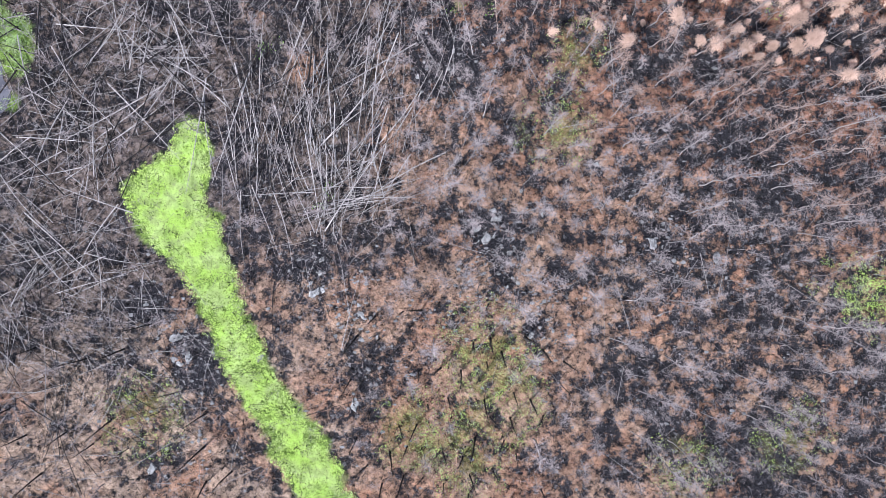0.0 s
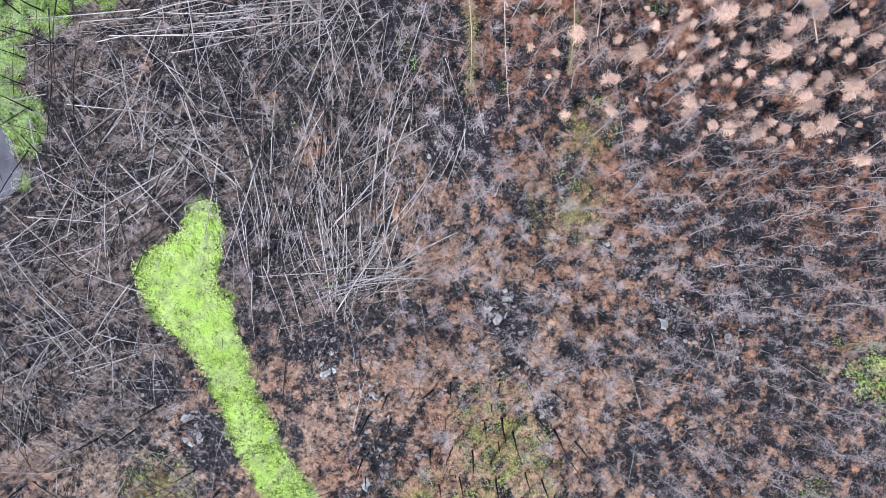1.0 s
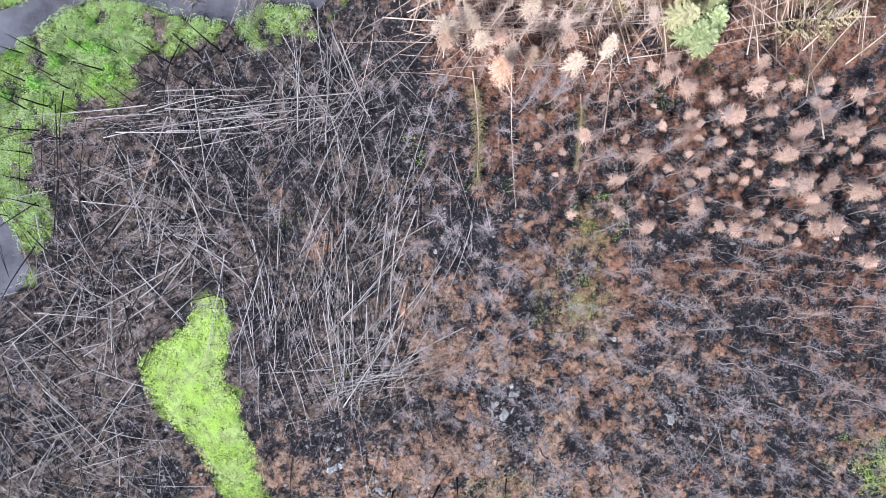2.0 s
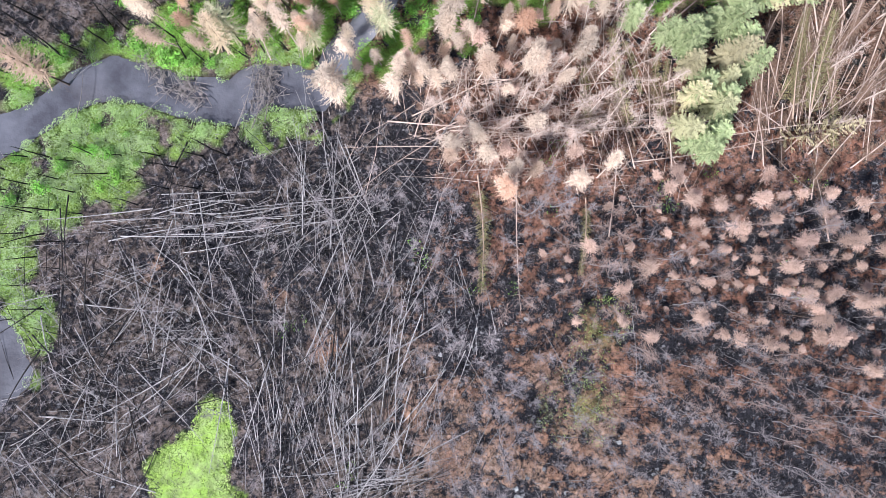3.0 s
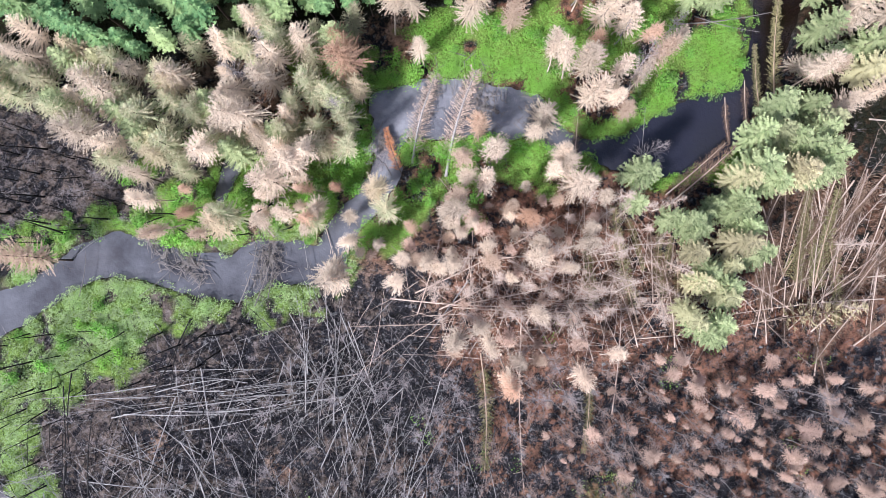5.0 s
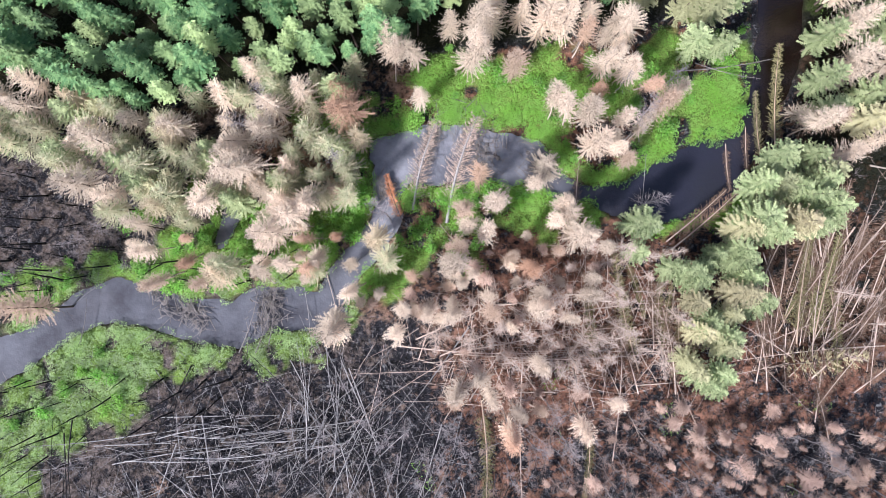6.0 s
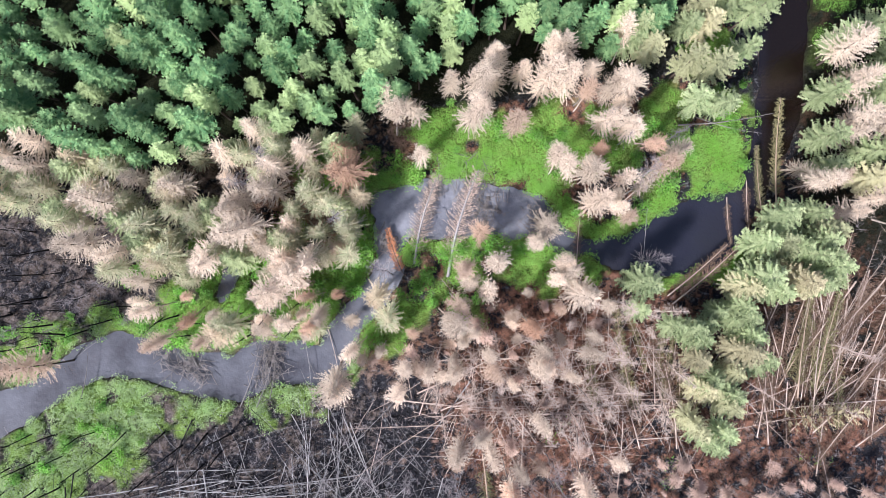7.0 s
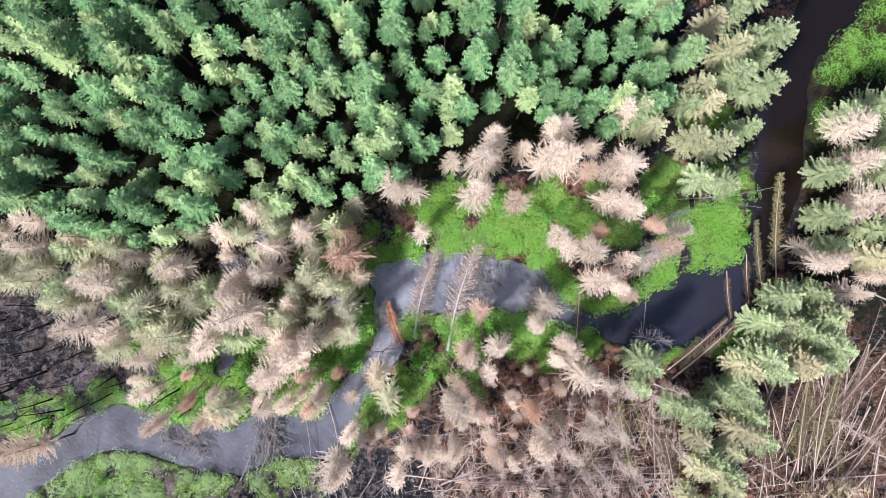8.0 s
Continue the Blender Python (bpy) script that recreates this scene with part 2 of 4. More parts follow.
POND_WEST = [(-57.9, 20.6, 5.1), (-54.7, 19.3, 5.0), (-52.2, 17.4, 3.2), (-52.5, 16.1, 1.9), (-55.4, 14.2, 3.8)]
WATER_LEVEL = -0.35

# green growth: centre and radius
STRIP = [(-28.0, 13.1, 1.7), (-28.9, 9.6, 2.6), (-31.8, 5.8, 4.1), (-28.6, 2.0, 4.0), (-26.4, -2.5, 2.7), (-24.5, -7.6, 2.2),
         (-22.4, -12.7, 2.7), (-19.4, -18.1, 2.6), (-15.2, -23.8, 2.9), (-13.6, -28.0, 3.1), (-10.5, -34.4, 3.5)]
BANK_SOUTH = [(-51.6, 34.6, 3.8), (-50.9, 29.5, 2.9), (-50.3, 25.7, 2.6), (-49.0, 39.1, 4.0), (-44.5, 41.6, 4.5), (-40.1, 43.6, 4.3),
              (-36.2, 43.6, 2.6), (-31.8, 44.1, 2.2), (-26.7, 44.2, 1.9), (-22.2, 44.5, 1.8), (-17.1, 45.8, 2.2), (-13.3, 49.0, 1.3),
              (-40.1, 39.1, 3.5), (-45.8, 35.9, 2.6),
              (-48.5, 23.5, 2.6), (-48.7, 19.6, 1.6), (-49.2, 17.2, 1.3)]
BANK_NORTH = [(-33.0, 53.4, 2.0), (-29.0, 52.6, 1.9), (-24.0, 53.8, 2.4), (-21.0, 56.2, 2.2), (-18.2, 54.4, 2.0), (-16.2, 58.5, 2.2), (-12.4, 60.8, 2.2), (-12.4, 66.5, 2.0), (-22.0, 58.8, 2.0), (-30.0, 60.8, 2.0), (-33.5, 58.0, 1.8),
              (-50.5, 51.5, 2.9), (-46.0, 52.8, 2.2), (-41.5, 54.7, 1.9), (-37.1, 55.4, 1.7), (-32.0, 54.7, 2.3), (-27.8, 58.6, 1.8),
              (-25.0, 55.7, 2.7), (-36.5, 60.5, 1.8), (-31.5, 62.5, 1.7), (-24.0, 60.5, 1.8), (-20.5, 65.0, 2.0), (-28.0, 66.5, 1.8), (-17.5, 58.0, 1.8), (-35.0, 66.0, 1.6), (-15.4, 59.8, 2.6), (-13.5, 63.0, 1.9), (-13.8, 59.2, 2.2), (-49.2, 49.6, 2.2), (-28.8, 56.6, 1.9)]
MEADOW = [(-15.5, 71.7, 3.2), (-11.0, 71.7, 2.7), (-7.2, 73.6, 3.1), (-2.7, 75.5, 3.8), (1.7, 74.2, 3.8), (5.5, 73.0, 3.5), (8.1, 70.4, 2.9),
          (10.6, 67.2, 1.9), (13.2, 75.5, 3.8), (17.0, 73.6, 2.6), (20.8, 69.1, 2.6), (25.3, 72.3, 4.1), (29.8, 73.6, 3.5), (22.1, 78.1, 3.2),
          (29.1, 78.1, 3.2), (26.6, 85.1, 3.2), (-17.4, 71.0, 2.6), (9.4, 77.4, 3.2)]
PENINSULA = [(-7.0, 55.6, 2.0), (-4.0, 58.0, 1.8), (3.2, 61.8, 2.0), (9.6, 61.6, 1.8), (13.4, 60.2, 1.4), (-6.3, 63.7, 1.8), (-6.3, 60.2, 2.0), (-6.9, 57.0, 1.7), (-0.8, 60.2, 2.6), (6.2, 62.4, 2.6), (7.5, 60.2, 3.2), (-9.1, 52.9, 2.6),
             (-0.2, 55.7, 2.6), (-2.1, 63.4, 1.9), (16.4, 60.2, 1.7)]
BANK_EAST = [(38.1, 85.1, 2.6), (39.3, 88.9, 2.9), (41.3, 92.7, 3.5), (44.4, 95.3, 4.5), (48.9, 95.3, 5.7), (37.4, 80.6, 1.3), (50.2, 89.5, 3.8)]
SPARSE = [(4.8, -11.4, 4.5), (6.1, -16.5, 4.5), (-2.8, -21.0, 3.8), (2.3, -23.5, 3.8), (-34.0, -19.1, 3.8), (15.0, 22.4, 2.6), (12.5, 13.5, 3.2),
          (39.3, -21.6, 3.2), (28.4, -26.1, 2.6), (27.0, -24.0, 2.5)]
GLADE = [(43.9, -3.4, 0.9), (46.0, -3.8, 1.3), (47.5, -7.6, 0.9), (48.8, -4.4, 2.2), (46.8, -6.2, 1.3)]
RUSTY_SPOTS = [(-15.3, 20.3, 2.0), (-7.0, 13.0, 1.6), (-21.0, 27.0, 1.4), (-35.0, 29.0, 1.5)]
OUTCROPS = [(5.5, 1.5, 3.0), (-14.0, -3.5, 3.5), (-34.0, -6.5, 2.5), (-27.0, -13.0, 3.5), (-31.0, -22.5, 3.0), (-8.5, -13.0, 3.0), (0.0, 21.0, 3.5), (24.0, 0.5, 2.0), (0.6, -6.5, 2.0), (6.5, -3.6, 1.8), (11.0, -9.0, 1.5), (-9.1, -7.1, 1.6), (-28.6, -11.3, 2.0)]
GREENS = BANK_SOUTH + BANK_NORTH + MEADOW + PENINSULA + BANK_EAST


def lattice(ix, iy, seed):
    h = (ix * 374761393 + iy * 668265263 + seed * 974634533) & 0xFFFFFFFF
    h = ((h ^ (h >> 13)) * 1274126177) & 0xFFFFFFFF
    return ((h ^ (h >> 16)) & 0xFFFF) / 65535.0


def value_noise(x, y, scale, seed, octaves=3):
    x, y = np.asarray(x, float) / scale, np.asarray(y, float) / scale
    total, amp, norm = 0.0, 1.0, 0.0
    for o in range(octaves):
        fx, fy = np.floor(x), np.floor(y)
        ix, iy = fx.astype(np.int64), fy.astype(np.int64)
        u, w = x - fx, y - fy
        u, w = u * u * (3 - 2 * u), w * w * (3 - 2 * w)
        a0 = lattice(ix, iy, seed + o) * (1 - u) + lattice(ix + 1, iy, seed + o) * u
        a1 = lattice(ix, iy + 1, seed + o) * (1 - u) + lattice(ix + 1, iy + 1, seed + o) * u
        total, norm = total + amp * (a0 * (1 - w) + a1 * w), norm + amp
        amp, x, y = amp * 0.5, x * 2.03, y * 2.03
    return total / norm


def ramp(x, lo, hi):
    t = np.clip((x - lo) / (hi - lo), 0, 1)
    return t * t * (3 - 2 * t)


def along(x, y, line):
    """Distance outside a band that follows the line with a changing half width."""
    best = np.full(np.shape(x), 1e9)
    for (x0, y0, r0), (x1, y1, r1) in zip(line, line[1:]):
        dx, dy = x1 - x0, y1 - y0
        t = np.clip(((x - x0) * dx + (y - y0) * dy) / (dx * dx + dy * dy), 0, 1)
        best = np.minimum(best, np.hypot(x - x0 - t * dx, y - y0 - t * dy) - (r0 + t * (r1 - r0)))
    return best


def blobs(x, y, discs):
    best = np.full(np.shape(x), 1e9)
    for cx, cy, r in discs:
        best = np.minimum(best, np.hypot(x - cx, y - cy) - r)
    return best


def to_water(x, y):
    d = np.minimum(np.minimum(along(x, y, CREEK_WEST), along(x, y, CREEK_EAST)), np.minimum(along(x, y, POND_WEST), along(x, y, POOL)))
    return d + 1.3 * (value_noise(x, y, 2.2, 11) - 0.5)


def hummock(x, y):
    """Cushions of old moss, about a metre across, 0 to 1."""
    return ramp(value_noise(x, y, 1.25, 8, 2), 0.25, 0.72)


def cover_of(x, y):
    """How scarce litter is, green growth, mud; then grey soil, olive moss, rust, dry litter and painted-in shade of
    gaps under trees and deadfall, each 0 to 1.
    """
    x, y = np.asarray(x, float), np.asarray(y, float)
    wet = to_water(x, y)
    jam = ramp(-x, -2.0, 12.0) * ramp(y + 14.0 * ramp(-x, 28.0, 36.0), -8.0, 4.0) * ramp(76 - y, 0, 8)
    jam = jam * (1 - ramp(y, 46.0, 52.0) * ramp(x, -28.0, -22.0)) * (1 - 0.9 * ramp(-blobs(x, y, RUSTY_SPOTS), -1.2, 1.0))
    share = 0.475 + 0.032 * jam + 0.032 * ramp(y, -2.0, 24.0) * ramp(x, -16.0, -4.0) + 0.012 * ramp(x, -6.0, 4.0) + 0.062 * ramp(x, 8.0, 34.0) - 0.02 * ramp(y + 0.3 * x, 24.0, 32.0) * ramp(x, 2.0, 10.0) + 0.055 * ramp(y, 20.0, 30.0) * ramp(x, -34.0, -24.0) * ramp(46 - y, 0, 4) * ramp(4 - x, 0.0, 8.0) - 0.10 * ramp(y, 33.0, 38.0) * ramp(x, -6.0, 4.0) * ramp(62 - y, 0, 5)
    share += 0.20 * (value_noise(x, y, 7.0, 5) - 0.5) + 0.15 * (value_noise(x, y, 2.6, 15) - 0.5) + 0.10 * ramp(-blobs(x, y, OUTCROPS), -1.5, 1.0) - 0.015 * ramp(-y, 0.0, 20.0) * ramp(-x, -20.0, 10.0)
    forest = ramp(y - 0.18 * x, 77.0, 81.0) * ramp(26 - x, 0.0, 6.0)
    share += 0.3 * forest - 0.13 * (hummock(x, y) - 0.5)
    holes = ramp(value_noise(x, y, 2.4, 61), 0.33, 0.44)
    rag = 3.0 * (value_noise(x, y, 1.8, 31, 4) - 0.5)
    green = holes * ramp(-(blobs(x, y, GREENS) + rag), -0.3, 0.5)
    rim = ramp(1.9 - wet - 0.6 * rag, 0.0, 0.8) * ramp(y, 40.0, 43.0) * ramp(x, -54.0, -50.0) * ramp(32 - x, 0.0, 2.0)
    green = np.maximum(green, holes * rim)
    green = np.maximum(green, ramp(-(along(x, y, STRIP) + rag), -0.2, 0.4))
    moss = ramp(-blobs(x, y, SPARSE) / 4, -0.3, 0.6) * ramp(value_noise(x, y, 1.3, 41), 0.48, 0.6)
    mud = ramp(-wet, -0.12, 0.2)
    dry = ramp(value_noise(x, y, 6.0, 71), 0.42, 0.62) * (0.05 + 0.7 * ramp(-y, 0.0, 18.0) * ramp(-x, 0.0, 16.0)) * ramp(14 - y, 0.0, 12.0)
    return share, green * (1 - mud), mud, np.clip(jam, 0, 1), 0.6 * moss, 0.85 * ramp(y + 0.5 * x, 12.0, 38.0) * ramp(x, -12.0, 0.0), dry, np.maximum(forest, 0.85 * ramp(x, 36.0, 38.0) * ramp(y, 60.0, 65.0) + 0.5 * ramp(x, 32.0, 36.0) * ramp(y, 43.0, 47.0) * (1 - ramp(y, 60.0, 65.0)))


def height_at(x, y):
    x, y = np.asarray(x, float), np.asarray(y, float)
    mud = cover_of(x, y)[2]
    near = ramp(250 - np.hypot(x, y - 35), 0, 100)
    z = 0.5 * (value_noise(x, y, 14.0, 3) - 0.5) + 0.42 * (hummock(x, y) - 0.5)
    return z * near * (1 - mud) - 1.2 * mud * ramp(-to_water(x, y), -0.5, 1.2)


STEP, LEFT, SOUTH = 0.4, -64.0, -40.0
AX, AY = np.arange(LEFT, 64.01, STEP), np.arange(SOUTH, 110.01, STEP)
HEIGHTS = height_at(*np.meshgrid(AX, AY))
GREENNESS = cover_of(*np.meshgrid(AX, AY))[1]
WETNESS = to_water(*np.meshgrid(AX, AY))


def table(values, x, y):
    i, j = min(max((x - LEFT) / STEP, 0), len(AX) - 1.01), min(max((y - SOUTH) / STEP, 0), len(AY) - 1.01)
    i0, j0 = int(i), int(j)
    u, w = i - i0, j - j0
    return float((values[j0, i0] * (1 - u) + values[j0, i0 + 1] * u) * (1 - w) + (values[j0 + 1, i0] * (1 - u) + values[j0 + 1, i0 + 1] * u) * w)


def gz(x, y):
    return table(HEIGHTS, x, y)


def shore(x, y):
    return table(WETNESS, x, y)


def build_ground():
    out = [70, 85, 110, 150, 220, 350, 600, 1200, 2500]
    xs = np.array([-o for o in reversed(out)] + list(np.arange(-60, 60.01, STEP)) + out)
    ys = np.array([35 - o - 10 for o in reversed(out)] + list(np.arange(-38, 108.01, STEP)) + [35 + o + 10 for o in out])
    gx, gy = np.meshgrid(xs, ys)
    x, y = gx.ravel(), gy.ravel()
    z = height_at(x, y)
    share, green, mud, grey, moss, rust, dry, gap_shade = cover_of(x, y)
    nx, ny = len(xs), len(ys)
    i = (np.arange(ny - 1)[:, None] * nx + np.arange(nx - 1)[None, :]).ravel()
    faces = np.stack([i, i + 1, i + nx + 1, i + nx], 1)
    me = bpy.data.meshes.new("ground")
    me.vertices.add(len(x))
    me.vertices.foreach_set("co", np.stack([x, y, z], 1).ravel())
    me.loops.add(faces.size)
    me.loops.foreach_set("vertex_index", faces.ravel().astype(np.int32))
    me.polygons.add(len(faces))
    me.polygons.foreach_set("loop_start", np.arange(0, faces.size, 4, dtype=np.int32))
    me.polygons.foreach_set("use_smooth", np.ones(len(faces), bool))
    me.update(calc_edges=True)
    att = me.color_attributes.new("cover", "FLOAT_COLOR", "POINT")
    att.data.foreach_set("color", np.stack([share, green, mud, gap_shade], 1).ravel())
    att = me.color_attributes.new("soil", "FLOAT_COLOR", "POINT")
    att.data.foreach_set("color", np.stack([grey, moss, rust, dry], 1).ravel())
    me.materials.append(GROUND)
    tagged(new("ground", me), "burnt forest floor of charcoal, ash and rusty needle litter", "ground", kind="structure")


def build_water():
    g = Geo()
    for x0, y0, x1, y1 in ((-64, 38, 60, 110), (-70, 8, -46, 28)):
        s = len(g.v)
        g.v += [Vector((x0, y0, WATER_LEVEL)), Vector((x1, y0, WATER_LEVEL)), Vector((x1, y1, WATER_LEVEL)), Vector((x0, y1, WATER_LEVEL))]
        g.f.append((s, s + 1, s + 2, s + 3))
    tagged(new("water", g.mesh("water", WATER)), "grey silty creek and beaver ponds with a smooth surface", "water", kind="structure")


build_ground()
build_water()


# ---- kinds of trees ----
def trunk_geo(rng, h, r, sides=6, bend=0.25):
    g = Geo()
    bx, by = rng.uniform(-bend, bend), rng.uniform(-bend, bend)
    n = 7
    wave = 0.07 * bend
    pts = [Vector((bx * (i / n) ** 2 + rng.gauss(0, wave), by * (i / n) ** 2 + rng.gauss(0, wave), h * i / n - 0.3 * (i == 0))) for i in range(n + 1)]
    g.tube(pts, [r * (1 - 0.88 * i / n) * (1.25 if i == 0 else 1) for i in range(n + 1)], sides)
    return g, pts


def on_stem(pts, h, z):
    t = max(0.0, min(0.999, z / h)) * (len(pts) - 1)
    i = int(t)
    return pts[i].lerp(pts[i + 1], t - i)


def crown_geo(rng, pts, h, low, r, whorls, per, sprays, size=1.0, power=0.8, loose=0.0):
    """Whorls of plumes, longer below: each plume is a stem line with needle sprays to both sides, one piece."""
    g = Geo()
    bias = [rng.uniform(0.84 - 0.4 * loose, 1.14 + 0.25 * loose) for _ in range(9)]
    for i in range(whorls):
        f = min(0.98, max(0.0, (i + rng.uniform(-0.35, 0.35)) / (whorls - 1)))
        z = low + (h - low) * f
        reach = r * (1 - f ** 2.0) ** power * (0.8 + 0.2 * min(1.0, f * 4)) + 0.14
        c = on_stem(pts, h, z)
        turn = rng.uniform(0, 6.3)
        for k in range(max(5, round(per * (1 - 0.35 * f)))):
            az = turn + 2 * math.pi * k / per * (1 + 0.35 * f) + rng.uniform(-0.35, 0.35)
            length = reach * rng.uniform(0.72 - 0.2 * loose, 1.06 + 0.1 * loose) * bias[int(az * 9 / 6.2832) % 9]
            out = Vector((math.cos(az), math.sin(az), 0))
            across = Vector((-out.y, out.x, 0))
            lift, sag = rng.uniform(-0.30, 0.02) + 0.75 * f, rng.uniform(0.0, 0.18)
            sweep = rng.uniform(-0.22, 0.22)
            n = max(5, round(sprays * min(1.0, 0.45 + 0.55 * length / r)))
            s0 = len(g.v)
            for q in range(n + 1):
                t = 0.12 + 0.88 * q / n
                g.v.append(c + out * length * t + across * sweep * length * t * t + Vector((0, 0, length * (lift * t - sag * math.sin(3.1 * t)) + rng.uniform(-0.04, 0.04))))
            for q in range(n):
                t = (q + 0.5) / n
                for flank in (-1, 1):
                    way = out * rng.uniform(0.4, 0.95) + across * flank * rng.uniform(0.45, 1.0) * (1.1 - 0.4 * t) + Vector((0, 0, rng.uniform(-0.12, 0.2)))
                    g.v.append(g.v[s0 + q] + way.normalized() * size * rng.uniform(0.26, 0.5) * (1.0 - 0.25 * t))
                    g.f.append((s0 + q, s0 + q + 1, len(g.v) - 1) if flank > 0 else (s0 + q + 1, s0 + q, len(g.v) - 1))
    for _ in range(int(600 * loose)):
        f = rng.uniform(0.0, 1.0) ** 0.8
        az = rng.uniform(0, 6.3)
        reach = (r * (1 - f ** 2.0) ** power + 0.2) * rng.uniform(0.45, 1.08) * bias[int(az * 9 / 6.2832) % 9]
        p = on_stem(pts, h, low + (h - low) * f) + Vector((reach * math.cos(az), reach * math.sin(az), rng.uniform(-0.2, 0.2)))
        way = (Vector((math.cos(az), math.sin(az), 0.2)) + 0.8 * rand_unit(rng)).normalized() * size * rng.uniform(0.4, 0.9)
        g.sliver(p, p + way, way.cross(Vector((0, 0, 1)) + 0.3 * rand_unit(rng)).normalized() * rng.uniform(0.015, 0.035))
    return g


def twig_geo(rng, pts, h, low, r, count, twigs, up=0.4, thick=0.022):
    """Bare branches with side twigs."""
    g = Geo()
    for i in range(count):
        f = (i + rng.random()) / count
        z = low + (h - low) * f * 0.985
        c = on_stem(pts, h, z)
        az = rng.uniform(0, 6.3)
        ln = r * (1 - f) ** 0.6 * rng.uniform(0.5, 1.1) + 0.15
        out = Vector((math.cos(az), math.sin(az), rng.uniform(up - 0.35, up + 0.3)))
        tip = c + out * ln
        flat = out.cross(Vector((0, 0, 1)) + 0.4 * rand_unit(rng)).normalized()
        g.sliver(c, tip, flat * thick)
        g.sliver(c, tip, flat.cross(out).normalized() * thick)
        for _ in range(twigs):
            t = rng.uniform(0.3, 0.95)
            p = c.lerp(tip, t)
            d = (out + rand_unit(rng) * 0.9).normalized() * ln * rng.uniform(0.25, 0.5)
            s = d.cross(Vector((0, 0, 1)) + 0.3 * rand_unit(rng)).normalized() * thick * 0.6
            g.sliver(p, p + d, s)
    return g


def tree(name, seed, h, r, low, bark_mat, label, category="tree", trunk_r=0.11, crown=None, crown_mat=None, twigs=None, twig_mat=None, group="", bend=0.25, power=0.8, loose=0.0):
    rng = random.Random(seed)
    top = tagged(new(name), label, category, group)
    g, pts = trunk_geo(rng, h, trunk_r, bend=bend)
    part("trunk", g, bark_mat, top)
    if crown:
        whorls, per, sprays, size = crown
        part("crown", crown_geo(rng, pts, h, low, r, whorls, per, sprays, size, power, loose), crown_mat, top)
    if twigs:
        count, side, up, thick = twigs
        part("branchwork", twig_geo(rng, pts, h, low if not crown else low * 0.4, r * (0.95 if crown else 1), count, side, up, thick), twig_mat or bark_mat, top)["kind"] = "stuff"
    return top


def stand(kinds, places):
    """Sets out the kinds over the places (x, y, scale, turn, lean x, lean y)."""
    used = set()
    for n, (x, y, s, turn, lx, ly) in enumerate(places):
        k = kinds[n % len(kinds)]
        m = pose(x, y, gz(x, y) - 0.05, lx, ly, turn) @ Matrix.Scale(s, 4)
        if k in used:
            copy_thing(k, m)
        else:
            used.add(k)
            k.matrix_basis = m
    for k in kinds:
        if k not in used:
            for o in (*k.children_recursive, k):
                bpy.data.objects.remove(o)


def inside(x, y, poly):
    hit = False
    for (x0, y0), (x1, y1) in zip(poly, poly[1:] + poly[:1]):
        if (y0 > y) != (y1 > y) and x < (x1 - x0) * (y - y0) / (y1 - y0) + x0:
            hit = not hit
    return hit


TAKEN = []


def scatter(rng, poly, gap, most, dry=0.4, shun=None, tries=9):
    """Seeded places within a plan outline, no two nearer than the gap, none in the water."""
    xs, ys = [p[0] for p in poly], [p[1] for p in poly]
    area = (max(xs) - min(xs)) * (max(ys) - min(ys))
    cells, got = {}, []
    for _ in range(int(area / gap ** 2 * tries)):
        if len(got) >= most:
            break
        x, y = rng.uniform(min(xs), max(xs)), rng.uniform(min(ys), max(ys))
        cx, cy = int(x // gap), int(y // gap)
        if not inside(x, y, poly):
            continue
        if any(math.hypot(x - a0, y - b0) < gap for i in (-1, 0, 1) for j in (-1, 0, 1) for a0, b0 in cells.get((cx + i, cy + j), ())):
            continue
        if any(math.hypot(x - a0, y - b0) < 0.6 * gap for a0, b0 in TAKEN):
            continue
        if shore(x, y) < dry or (shun and shun(x, y)):
            continue
        cells.setdefault((cx, cy), []).append((x, y))
        got.append((x, y))
    TAKEN.extend(got)
    return got


def upright(rng, spots, lo, hi, lean=4.0):
    return [(x, y, rng.uniform(lo, hi), rng.uniform(0, 360), rng.gauss(0, lean), rng.gauss(0, lean)) for x, y in spots]


# ---- standing trees ----
rng = random.Random(7)
GREEN = [tree("green_spruce", 100 + i, 11.0, 1.22 + 0.12 * (i % 3), 6.2 - 0.5 * (i % 2), BARK_BROWN, "living green spruce in a dense stand", trunk_r=0.13,
              crown=(12, 13, 6, 0.8), crown_mat=NEEDLE_GREEN, group="green forest", power=0.6) for i in range(8)]
YOUNG = [tree("young_green_spruce", 110 + i, 9.6, 0.95, 6.0, BARK_BROWN, "slender young green spruce between taller ones", trunk_r=0.09,
              crown=(10, 12, 5, 0.68), crown_mat=NEEDLE_GREEN, group="young spruces", power=0.6) for i in range(5)]
PALE = [tree("pale_spruce", 120 + i, 12.3, 2.25, 3.6, BARK_BROWN, "tall pale green spruce beside the creek", trunk_r=0.15,
             crown=(14, 13, 8, 1.0), crown_mat=NEEDLE_PALE, group="creek spruces", power=0.66) for i in range(5)]
TAN = [tree("scorched_spruce", 140 + i, 11.8, 1.75, 3.8, BARK_BROWN, "heat-scorched spruce with dry tan needles", trunk_r=0.11,
            crown=(15, 14, 12, 0.5), crown_mat=NEEDLE_TAN, twigs=(24, 4, 0.1, 0.015), group="scorched spruces", power=0.7, loose=0.6) for i in range(8)]
